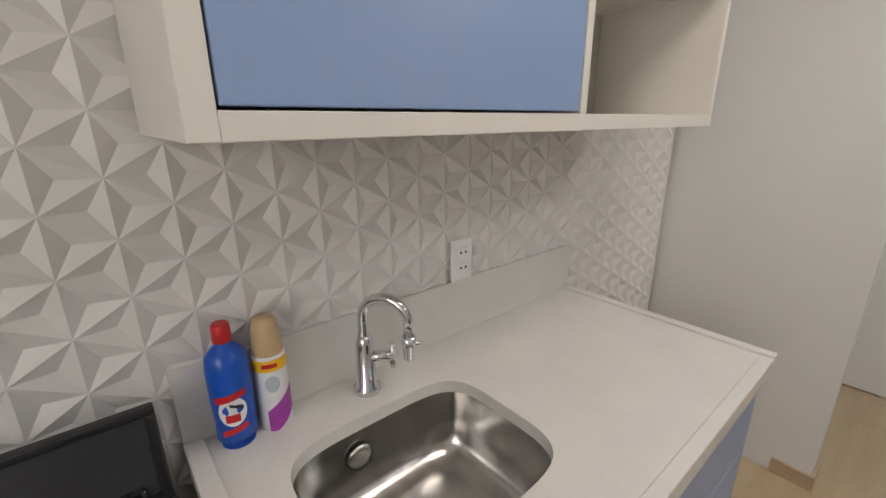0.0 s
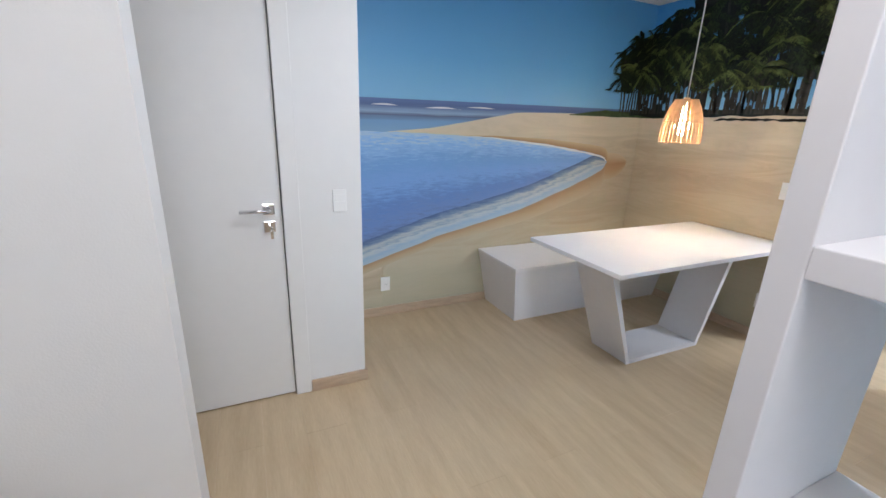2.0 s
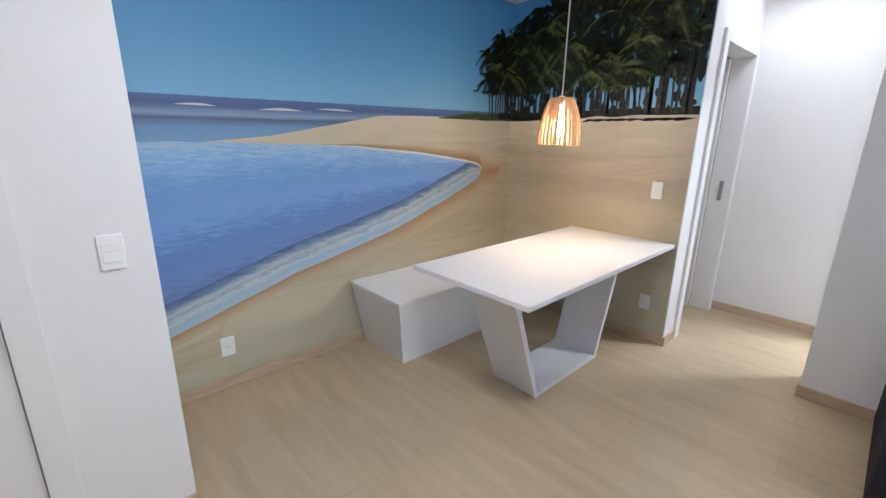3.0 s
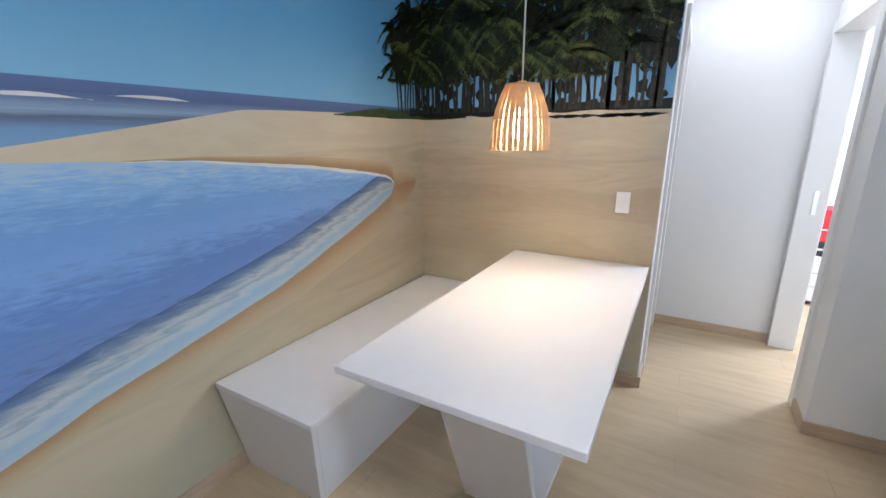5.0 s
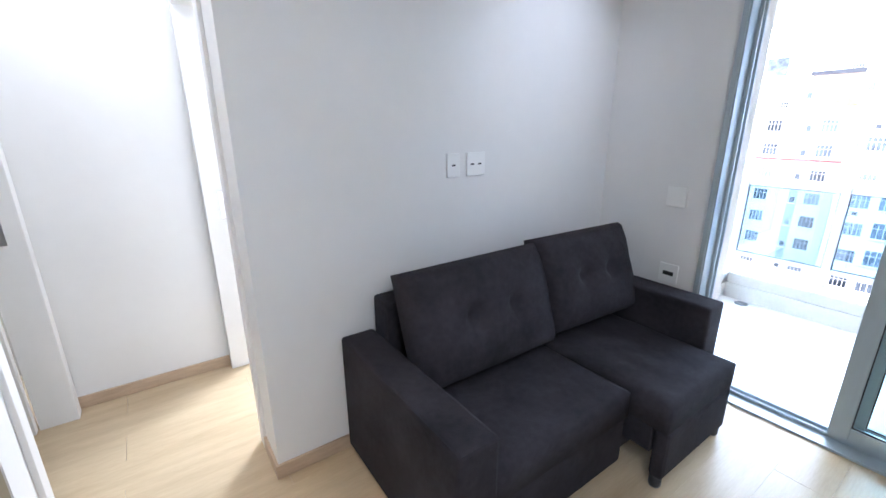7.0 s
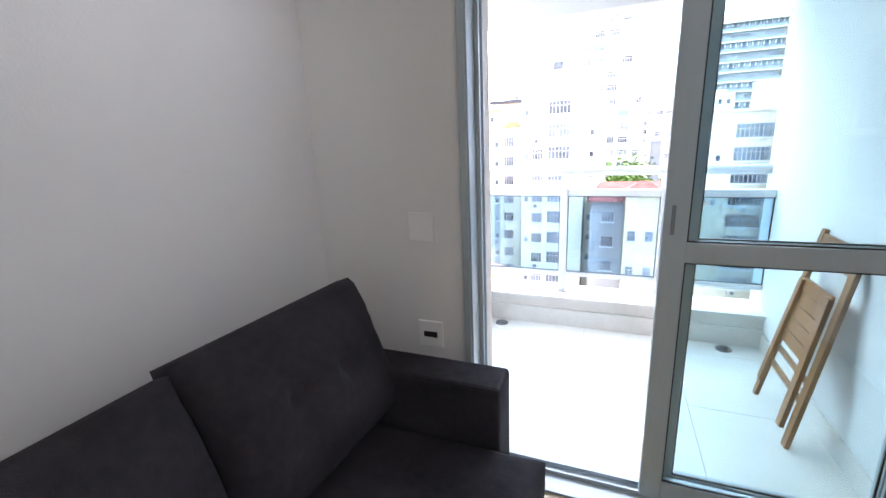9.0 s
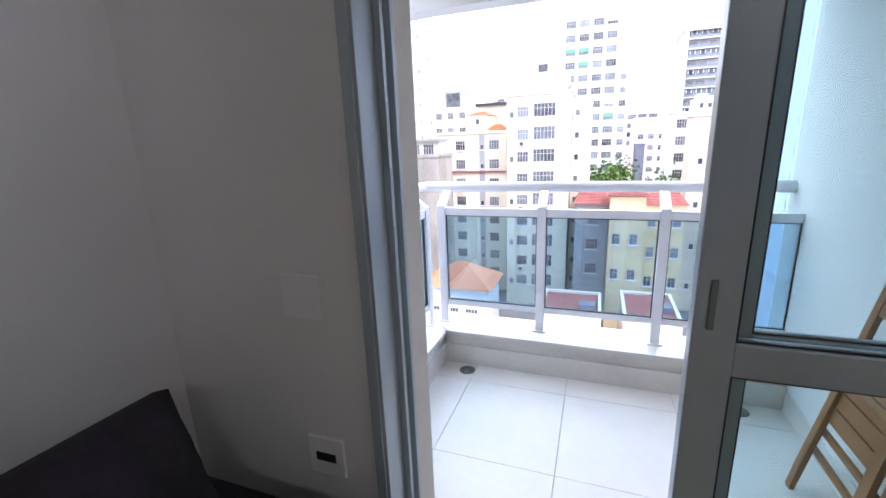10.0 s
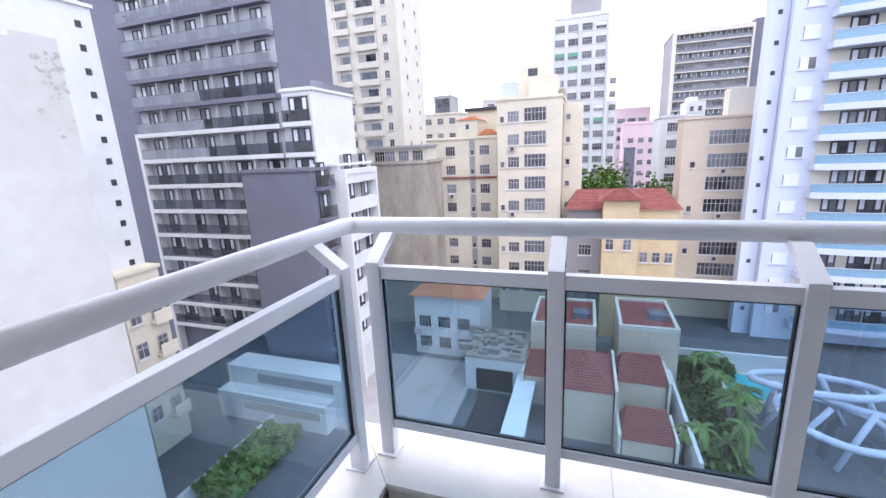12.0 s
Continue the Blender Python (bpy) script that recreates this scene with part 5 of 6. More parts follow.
b = building("white_building", 37.2, 52, Y(11.5), 11.8, 12.2, CWHITE, "white blank apartment slab with small square windows", 0.3)
bm = bmesh.new()
box(bm, -0.2, 0.0, 0, 0.2, 0.03, 0.45, 0)
hole = finish(bm, "window", [DFRAME])
windows(b, hole, [Y(22.3)], steps(-14.2, 11, 1.56), 37.2, -1)
boxes("roof_rail", BLACK, b, (37.3, Y(23), 13.3, 37.36, Y(16), 13.38), *[(37.3, Y(16 + k), 12.4, 37.36, Y(16 + k) + 0.06, 13.3) for k in range(8)])

# dark grey tower with balcony bands, white below
D = 35.0
b = building("grey_apartment_building", X(0.787, D), X(1.5, D), Y(D), 9, 24, CGREY, "dark grey apartment tower with rows of glass balconies")
PITCH = 2.73


def balcony_row(parent, xa, xb, yf, z, band, n, mesh, shift, deep=0.75):
    """One storey: pale recess, dividing fins, doors, slab edge and glass front."""
    w = xb - xa
    boxes("recess", RECESS, parent, (xa, yf, z, xb, yf + 0.03, z + PITCH - 0.42))
    bl = boxes("balcony", band, parent, (xa, yf + 0.031, z - 0.42, xb, yf + deep + 0.1, z))
    p = boxes("glass_front", SMOKEG, bl, (xa + 0.05, yf + deep, z, xb - 0.05, yf + deep + 0.03, z + 0.98))
    p.visible_shadow = False
    boxes("top_rail", DFRAME, bl, (xa, yf + deep - 0.01, z + 0.98, xb, yf + deep + 0.04, z + 1.02))
    for i in range(n):
        x = xa + w * (i + 0.5) / n
        shared("window", mesh, parent, pose(x + 0.25 * ((i * 7 + shift * 3) % 3 - 1), yf + 0.031, z + 0.02))
        if i:
            boxes("fin", RECESS, parent, (xa + w * i / n - 0.07, yf + 0.031, z, xa + w * i / n + 0.07, yf + deep - 0.1, z + PITCH - 0.43))
        if (i * 5 + shift * 7) % 4 == 0:
            boxes("balcony_table", RECESS if (i + shift) % 2 else DFRAME, parent, (x + 0.9, yf + 0.3, z, x + 1.0, yf + 0.4, z + 0.65), (x + 0.65, yf + 0.1, z + 0.65, x + 1.25, yf + 0.6, z + 0.7))


ZB = 4.4
for k in range(-8, 7):
    z = ZB + k * PITCH
    balcony_row(b, X(0.79, D), X(1.325, D), Y(D), z, CWHITE if k <= 0 else CGREY, 5, BDOOR3 if k % 3 == 1 else BDOOR, k)
boxes("edge_band", CWHITE, b, (X(1.325, D), Y(D), GZ, X(1.337, D), Y(D) + 0.9, ZB))
D = 34.0
b = building("white_block", X(0.695, D), X(0.787, D), Y(D - 0.2), 7.2, Z(0.165, D), CWHITE, "white stepped block at the foot of the grey tower", 0.3)
for k in (-2, -1, 0):
    balcony_row(b, X(0.7, D), X(0.785, D), Y(D - 0.2), ZB + k * PITCH, CWHITE, 1, BDOOR3, k, 0.4)
boxes("roof_glass", SMOKE, b, (X(0.695, D), Y(D) - 6.8, Z(0.166, D), X(0.695, D) + 0.04, Y(D), Z(0.19, D)))
D = 33.5
b = building("white_stair_block", X(0.638, D), X(0.72, D), Y(D), 6.1, Z(-0.035, D), CWHITE, "white balcony tower with deep openings", 0.3)
xs_ = X(0.638, D)
boxes("frame_edge", CWHITE, b, (xs_ - 0.7, Y(D) - 0.35, GZ, xs_, Y(D), -0.05), (xs_ - 0.7, Y(D + 6.1), GZ, xs_, Y(D + 5.8), -0.05), (xs_ - 0.7, Y(D + 5.8), -0.5, xs_, Y(D) - 0.35, -0.05))
for k in range(-8, -1):
    z = ZB + k * PITCH
    boxes("opening", MGREY, b, (xs_ - 0.02, Y(D + 5.8), z + 0.95, xs_, Y(D) - 0.35, z + PITCH - 0.4))
    boxes("parapet", CWHITE, b, (xs_ - 0.6, Y(D + 5.8), z - 0.3, xs_, Y(D) - 0.35, z + 0.9))
    for yy in (D + 1.7, D + 4.4):
        shared("window", BDOOR, b, pose(xs_ - 0.021, Y(yy), z + 0.3, 0, 0, 90))
D = 30.5
b = building("dark_annex", X(0.728, D), X(0.97, D), Y(D), 2.6, Z(-0.045, D), CGREY, "dark grey blank annex in front of the tower", 0.25)
for k in range(-8, -1):
    z = ZB + k * PITCH - 0.3
    bl = boxes("balcony", CGREY, b, (X(0.728, D) - 0.7, Y(D + 2.5), z - 0.3, X(0.728, D), Y(D + 0.4), z))
    p = boxes("glass_front", SMOKEG, bl, (X(0.728, D) - 0.7, Y(D + 2.5), z, X(0.728, D) - 0.66, Y(D + 0.4), z + 1.0))
    p.visible_shadow = False
    shared("window", BDOOR, b, pose(X(0.728, D), Y(D + 1.4), z + 0.02, 0, 0, 90))
boxes("podium", CWHITE, b, (X(0.66, 29), Y(30), GZ, X(1.1, 29), Y(27.5), GZ + 4.4), (X(0.7, 29), Y(27.5), GZ, X(1.1, 29), Y(26), GZ + 2.6))
boxes("podium_opening", MGREY, b, (X(0.7, 29), Y(27.5), GZ + 3.0, X(0.98, 29), Y(27.47), GZ + 3.9), (X(0.72, 29), Y(26), GZ + 1.2, X(1.0, 29), Y(25.97), GZ + 2.0))

# beige tower behind
D = 70.0
b = building("beige_tower", X(0.437, D), X(0.64, D), Y(D), 10.9, 34, PALE, "tall beige apartment tower with dark balcony openings")
for k in range(12):
    z = 1.2 + 2.85 * k
    for sx, hw in ((0.588, 0.02), (0.52, 0.027)):
        boxes("balcony_opening", MGREY, b, (X(sx - hw, D), Y(D), z + 0.95, X(sx + hw, D), Y(D) + 0.04, z + 2.3))
        boxes("opening_shade", WPANE, b, (X(sx - hw * 0.85, D), Y(D) + 0.041, z + 1.1, X(sx + hw * (0.2 if k % 2 else 0.8), D), Y(D) + 0.06, z + 2.2))
        boxes("parapet", PALE, b, (X(sx - hw - 0.002, D), Y(D), z, X(sx + hw + 0.002, D), Y(D) + 0.5, z + 0.95))
    for sx in (0.495, 0.602, 0.447):
        boxes("pilaster", PALE, b, (X(sx, D) - 0.12, Y(D), z - 0.45, X(sx, D) + 0.12, Y(D) + 0.25, z + 2.39))
windows(b, WIN["single"], [X(0.471, D)], steps(2.1, 32, 2.85), Y(D))
windows(b, WIN["slit"], [Y(D + 3), Y(D + 8)], steps(2.1, 32, 2.85), X(0.437, D), -1)
D = 50
b = building("old_wall_building", X(0.382, D), X(0.56, D), Y(D), 6, Z(-0.035, D), OLDC, "stained concrete party wall", 0.4)
boxes("terrace", PALE, b, (X(0.39, D), Y(D) - 5, Z(-0.035, D), X(0.56, D), Y(D) - 2, Z(0.005, D)))
boxes("terrace_roof", MGREY, b, (X(0.385, D), Y(D) - 5.2, Z(0.005, D), X(0.565, D), Y(D) - 1.5, Z(0.011, D)))
windows(b, WIN["double"], [X(s_, D) for s_ in (0.42, 0.46, 0.5, 0.53)], [Z(-0.03, D)], Y(D) - 2)

# cream apartment blocks
D = 62.0
PC = 2.82
b = building("cream_building", X(0.203, D), X(0.379, D), Y(D), 10, Z(0.018, D), CREAM, "cream apartment block with stepped roof terraces", 0.4)
zs = [Z(-0.02, D) - PC * k for k in range(8)]
windows(b, WIN["double"], [X(0.318, D), X(0.233, D)], zs, Y(D))
for z in zs[1:]:
    g = boxes("shutter", GREENS if round(z) % 2 else WFRAME, b, (X(0.366, D) - 0.5, Y(D), z, X(0.366, D) + 0.5, Y(D) + 0.06, z + 1.4))
windows(b, WIN["single"], [X(0.366, D)], zs[:1], Y(D))
boxes("light_shaft", MGREY, b, (X(0.27, D), Y(D), GZ, X(0.256, D), Y(D) + 0.03, Z(0.015, D)))
windows(b, WIN["slit"], [X(0.263, D)], zs, Y(D) + 0.03)
boxes("cornice", ROOFR, b, (X(0.204, D), Y(D), Z(-0.075, D), X(0.379, D), Y(D) + 0.22, Z(-0.071, D)))
boxes("stair_tower", CREAM, b, (X(0.25, D), Y(D) - 6, Z(0.018, D), X(0.3, D), Y(D) - 0.4, Z(0.062, D)))
hip_roof("roof", X(0.25, D), X(0.3, D), Y(D) - 6, Y(D) - 0.4, Z(0.062, D), 0.6, ROOFT, b, 0.15)
hip_roof("roof", X(0.205, D), X(0.25, D), Y(D) - 3, Y(D) - 0.2, Z(0.026, D), 0.8, ROOFT, b, 0.1)
windows(b, WIN["slit"], [X(0.275, D)], [Z(0.04, D)], Y(D) - 0.4)
boxes("penthouse", CREAM, b, (X(0.21, D), Y(D) - 9.5, Z(0.018, D), X(0.3, D), Y(D) - 6.1, Z(0.088, D)))
boxes("terrace_roof", DFRAME, b, (X(0.205, D), Y(D) - 9.8, Z(0.088, D), X(0.305, D), Y(D) - 5.8, Z(0.096, D)))
condenser(b, X(0.318, D), Y(D), zs[2] - 0.7)
D = 57.0
b = building("cream_building", X(0.057, D), X(0.202, D), Y(D), 11, Z(0.098, D), CREAM, "tall cream apartment block with paired windows", 0.35)
boxes("wing", CREAM, b, (X(0.014, D), Y(D) - 11, GZ, X(0.056, D), Y(D) - 3, Z(0.088, D)))
zs = [Z(0.05, D) - 2.9 * k for k in range(9)]
windows(b, WIN["wide"], [X(0.115, D)], zs, Y(D))
windows(b, WIN["double"], [X(0.164, D)], zs, Y(D))
windows(b, WIN["slit"], [X(0.19, D)], zs[::2], Y(D))
windows(b, WIN["slit"], [X(0.045, D)], zs, Y(D) - 3)
for z in zs[1::3]:
    condenser(b, X(0.168, D), Y(D), z - 0.75)
boxes("penthouse", CREAM, b, (X(0.07, D), Y(D) - 8, Z(0.098, D), X(0.133, D), Y(D) - 2, Z(0.15, D)), (X(0.11, D), Y(D) - 9, Z(0.098, D), X(0.16, D), Y(D) - 4, Z(0.178, D)))
boxes("penthouse_opening", WPANE, b, (X(0.118, D), Y(D) - 4, Z(0.155, D), X(0.14, D), Y(D) - 3.97, Z(0.172, D)))
boxes("water_tank", OLDC, b, (X(0.055, D), Y(D) - 7, Z(0.098, D), X(0.068, D), Y(D) - 4, Z(0.122, D)))
D = 96.0
b = building("pale_building", X(0.29, D), X(0.39, D), Y(D), 12, Z(0.078, D), PALE, "pale terraced block beyond the cream roofs", 0.4)
windows(b, WIN["double"], [X(s_, D) for s_ in (0.31, 0.34, 0.37)], [Z(0.055, D), Z(0.02, D)], Y(D))
boxes("penthouse", MGREY, b, (X(0.32, D), Y(D) - 9, Z(0.078, D), X(0.365, D), Y(D) - 3, Z(0.125, D)))
boxes("glass_front", WPANE, b, (X(0.325, D), Y(D) - 3, Z(0.085, D), X(0.36, D), Y(D) - 2.95, Z(0.118, D)))
D = 90.0
b = building("white_house_block", X(0.155, D), X(0.235, D), Y(D), 10, Z(0.1, D), CWHITE, "white roof-level block behind the cream buildings", 0.4)
windows(b, WIN["double"], [X(0.175, D), X(0.215, D)], [Z(0.078, D)], Y(D))
boxes("penthouse", BLUEW, b, (X(0.16, D), Y(D) - 8, Z(0.1, D), X(0.195, D), Y(D) - 2, Z(0.14, D)))

# towers in the distance
D = 112.0
b = building("white_tower", X(-0.033, D), X(0.077, D), Y(D), 16, Z(0.25, D), CWHITE, "slim white office tower with green shutters")
boxes("wing", CWHITE, b, (X(-0.055, D), Y(D) - 14, GZ, X(-0.034, D), Y(D) - 1, Z(0.082, D)))
zs = steps(Z(-0.1, D), Z(0.23, D), 3.02)
for i, sx in enumerate((0.064, 0.037, 0.009, -0.018)):
    windows(b, WIN["triple"], [X(sx, D)], zs, Y(D))
    for k, z in enumerate(zs):
        if (k * 5 + i * 3 + k * i) % 7 < 2:
            boxes("shutter", GREENS if (k + i) % 3 else BLIND, b, (X(sx, D) - 1.1, Y(D) + 0.07, z + 0.7, X(sx, D) + 1.1, Y(D) + 0.12, z + 1.5))
for s in (0.0765, 0.051, 0.023, -0.005, -0.0325):
    boxes("pilaster", CWHITE, b, (X(s, D) - 0.25, Y(D), GZ, X(s, D) + 0.25, Y(D) + 0.4, Z(0.25, D)))
windows(b, WIN["double"], [X(-0.045, D)], zs[:9], Y(D) - 1)
boxes("penthouse", MGREY, b, (X(-0.018, D), Y(D) - 10, Z(0.25, D), X(0.045, D), Y(D) - 3, Z(0.3, D)))
D = 135.0
b = building("pink_building", X(-0.143, D), X(-0.071, D), Y(D), 14, Z(0.03, D), PINK, "pink apartment block far away")
windows(b, WIN["double"], [X(s, D) for s in (-0.085, -0.105, -0.125)], steps(Z(-0.1, D), Z(0.0, D), 3.1), Y(D))
b = building("dark_office_block", X(-0.095, 118), X(-0.078, 118), Y(118), 8, Z(-0.02, 118), CGREY, "small dark glazed block between the towers", 0.3)
b = building("pale_building", X(-0.12, 175), X(-0.05, 175), Y(175), 14, Z(0.06, 175), PINK, "pale pink block in the haze")
windows(b, WIN["wide"], [X(s, 175) for s in (-0.065, -0.085, -0.105)], steps(Z(-0.02, 175), Z(0.045, 175), 3.1), Y(175))
D = 150.0
b = building("grey_office_building", X(-0.285, D), X(-0.152, D), Y(D), 18, Z(0.197, D), MGREY, "grey slab building with glass balcony rows and dark end wall")
boxes("end_wall", CGREY, b, (X(-0.325, D), Y(D) - 18, GZ, X(-0.286, D), Y(D) + 1.0, Z(0.207, D)))
boxes("side_frame", PALE, b, (X(-0.157, D), Y(D), GZ, X(-0.151, D), Y(D) + 1.4, Z(0.2, D)), (X(-0.286, D), Y(D), GZ, X(-0.283, D), Y(D) + 1.4, Z(0.2, D)), (X(-0.283, D), Y(D), Z(0.192, D), X(-0.157, D), Y(D) + 1.4, Z(0.2, D)))
for k, z in enumerate(steps(Z(-0.02, D), Z(0.18, D), 2.7)):
    boxes("floor_band", PALE, b, (X(-0.283, D), Y(D), z - 0.25, X(-0.157, D), Y(D) + 1.1, z + 0.05))
    boxes("balcony_front", SMOKE, b, (X(-0.283, D), Y(D) + 1.0, z + 0.05, X(-0.157, D), Y(D) + 1.06, z + 0.8))
    windows(b, BDOOR3 if k % 2 else WIN["wide"], [X(-0.273 + 0.0177 * i, D) for i in range(7)], [z + 0.25], Y(D))
D = 76.0
b = building("white_blue_building", X(-0.19, D), X(-0.144, D), Y(D), 10, Z(0.04, D), CWHITE, "small white block with blue-framed windows", 0.3)
BLUEF = mat("blue_shutter", (0.1, 0.17, 0.32), 0.5)
for z in steps(Z(-0.16, D), Z(0.02, D), 2.6):
    windows(b, WIN["double"], [X(-0.163, D)], [z], Y(D))
    boxes("shutter", BLUEF, b, (X(-0.183, D) - 0.5, Y(D), z, X(-0.183, D) + 0.5, Y(D) + 0.08, z + 1.5))
boxes("penthouse", CWHITE, b, (X(-0.225, D), Y(D) - 7, Z(0.04, D), X(-0.19, D), Y(D) - 2, Z(0.07, D)), (X(-0.212, D), Y(D) - 6, Z(0.07, D), X(-0.195, D), Y(D) - 3, Z(0.08, D)))
windows(b, WIN["slit"], [X(-0.2, D), X(-0.215, D)], [Z(0.05, D)], Y(D) - 2)
D = 60.0
b = building("beige_building", X(-0.33, D), X(-0.184, D), Y(D), 4, Z(0.033, D), CREAM2, "beige apartment block with wide windows and air conditioners", 0.3)
zs = [Z(-0.018, D) - 2.75 * k for k in range(8)]
windows(b, WIN["wide"], [X(-0.254, D), X(-0.3, D)], zs, Y(D))
windows(b, WIN["slit"], [X(-0.205, D)], zs[1::2], Y(D))
for s_ in (-0.258, -0.304):
    for z in zs[1::2]:
        condenser(b, X(s_, D), Y(D), z - 0.72)
boxes("penthouse", PALE, b, (X(-0.325, D), Y(D) - 3.8, Z(0.033, D), X(-0.265, D), Y(D) - 1.5, Z(0.09, D)))

# bluish tower with rounded balconies
D = 55.0
b = building("balcony_tower", X(-0.75, D), X(-0.345, D), Y(D), 4.5, 30, BLUEW, "bluish white tower with rounded blue glass balconies")
boxes("wing", BLUEW, b, (X(-0.344, D), Y(D) - 2.2, GZ, X(-0.313, D), Y(D) - 0.8, 30))
zs = [Z(0.097, D) + 2.92 * k for k in range(-9, 8)]
windows(b, SHUTW, [X(-0.376, D)], [z + 0.7 for z in zs[1::2]], Y(D))
windows(b, SHUTW, [X(-0.376, D)], [z + 0.7 for z in zs[0::2]], Y(D))
windows(b, hole, [X(-0.329, D)], [z + 0.5 for z in zs], Y(D) - 0.8)
for z in zs[::3]:
    boxes("open_sash", WPANE, b, (X(-0.376, D) - 0.7, Y(D) + 0.051, z + 0.75, X(-0.376, D) - 0.1, Y(D) + 0.06, z + 1.85))
rb = round_balcony_mesh(12.5, 2.3, BALG)
for k, z in enumerate(zs):
    shared("balcony", rb, b, pose(X(-0.402, D) - 6.25, Y(D), z))
    boxes("recess", PALE, b, (X(-0.402, D) - 12.2, Y(D), z + 0.12, X(-0.402, D) - 0.3, Y(D) + 0.015, z + 2.35))
    for i in range(4):
        shared("window", BDOOR3, b, pose(X(-0.402, D) - 2.6 - 2.7 * i - 0.4 * ((k + i) % 2), Y(D) + 0.016, z + 0.12))

# low houses in the yard
D = 42.0
h = thing("house", (0, 0, 0), "white three-storey house with hipped terracotta roof", "house")
boxes("wall", CWHITE, h, (X(0.255, D), Y(D) - 6, GZ, X(0.44, D), Y(D), Z(-0.385, D)))
hip_roof("roof", X(0.255, D), X(0.44, D), Y(D) - 6, Y(D), Z(-0.385, D), 2.3, ROOFT, h, 0.5, 0.45)
windows(h, WIN["double"], [X(s, D) for s in (0.41, 0.355, 0.3)], [GZ + 0.9, GZ + 3.4], Y(D))
boxes("air_conditioner", WFRAME, h, (X(0.42, D), Y(D), GZ + 2.6, X(0.42, D) + 0.9, Y(D) + 0.5, GZ + 3.2))
h = thing("ruined_annex", (0, 0, 0), "dark flat-roofed ruin with debris on the roof", "building")
D = 36.0
boxes("wall", CWHITE, h, (X(0.14, D), Y(D) - 6.5, GZ, X(0.3, D), Y(D), GZ + 3.4))
boxes("roof", OLDC, h, (X(0.14, D), Y(D) - 6.5, GZ + 3.4, X(0.3, D), Y(D), GZ + 3.7))
bm = bmesh.new()
rr = random.Random(9)
for i in range(90):
    x, y = rr.uniform(X(0.15, D), X(0.29, D)), rr.uniform(Y(D) - 6, Y(D) - 0.3)
    s = rr.uniform(0.1, 0.55)
    box(bm, x, y, GZ + 3.7, x + s * rr.uniform(0.5, 3), y + s, GZ + 3.7 + s * rr.uniform(0.3, 1.2))
tagged(part("debris", bm, mat("debris", (0.1, 0.09, 0.08), 0.95, scale=2, second=(0.4, 0.37, 0.34), isl=0.5), h), kind="stuff")
boxes("garage_opening", BLACK, h, (X(0.17, D), Y(D), GZ + 0.1, X(0.27, D), Y(D) + 0.02, GZ + 2.4))
structure("driveway", mat("dark_asphalt", (0.035, 0.035, 0.04), 0.9), "dark asphalt strip before the garage", "road", (X(0.19, 31), Y(35.8), GZ, X(0.3, 31), Y(29), GZ + 0.012))
structure("lot", mat("worn_lot", (0.3, 0.29, 0.28), 0.95, scale=0.6, second=(0.4, 0.38, 0.37)), "worn grey parking lot", "road", (X(0.34, 31), Y(41), GZ, X(0.75, 31), Y(27), GZ + 0.01))
structure("yard_roof", mat("white_sheet_roof", (0.6, 0.66, 0.7), 0.5, vary=0.1), "long white sheet roof over the alley", "roof", (X(0.12, 32), Y(36), GZ + 2.2, X(0.175, 32), Y(27), GZ + 2.35), (X(0.13, 32), Y(35.8), GZ, X(0.165, 32), Y(27.2), GZ + 2.2))


def red_house(x0, x1, y0, y1, z, kind):
    h = thing("red_roof_house", (0, 0, 0), "low house with a red roof and pale parapets", "house")
    boxes("wall", CREAM2, h, (x0, y0, GZ, x1, y1, z))
    if kind == "flat":
        boxes("roof", ROOFR, h, (x0 + 0.3, y0 + 0.3, z, x1 - 0.3, y1 - 0.3, z + 0.15))
        boxes("parapet", PALE, h, (x0, y0, z, x0 + 0.3, y1, z + 0.4), (x1 - 0.3, y0, z, x1, y1, z + 0.4), (x0 + 0.3, y0, z, x1 - 0.3, y0 + 0.3, z + 0.4), (x0 + 0.3, y1 - 0.3, z, x1 - 0.3, y1, z + 0.4))
        boxes("skylight", SMOKE, h, (x0 + 0.6, (y0 + y1) / 2, z + 0.15, x0 + 2.2, (y0 + y1) / 2 + 1.4, z + 0.7))
    else:
        hip_roof("roof", x0, x1, y0, y1, z, 1.8, ROOFR, h, 0.1, 0.5 if kind == "pyramid" else 0.12)
        boxes("parapet", PALE, h, (x0 - 0.3, y0, GZ, x0 - 0.1, y1 + 0.3, z + 0.5), (x1 + 0.1, y0, GZ, x1 + 0.3, y1 + 0.3, z + 0.5))
    return h


red_house(X(-0.03, 44), X(0.11, 44), Y(47), Y(39.5), Z(-0.40, 44), "flat")
red_house(X(-0.19, 43), X(-0.075, 43), Y(46), Y(38.5), Z(-0.39, 43), "flat")
red_house(X(-0.075, 33), X(0.06, 33), Y(37.5), Y(31), GZ + 4.5, "pyramid")
red_house(X(-0.2, 33), X(-0.09, 33), Y(37.5), Y(34), GZ + 4.0, "gable")
red_house(X(-0.21, 30), X(-0.1, 30), Y(31.5), Y(28.5), GZ + 2.6, "gable")
red_house(X(0.07, 37), X(0.13, 37), Y(38.5), Y(35), GZ + 2.9, "gable")
D = 54.0
h = thing("turret_house", (0, 0, 0), "ochre house with red roofs and a square turret", "house")
OCH = mat("ochre_render", (0.54, 0.42, 0.26), 0.9, vary=0.12, scale=0.5)
boxes("wall", OCH, h, (X(-0.19, D), Y(D) - 9, GZ, X(-0.035, D), Y(D), Z(-0.15, D)))
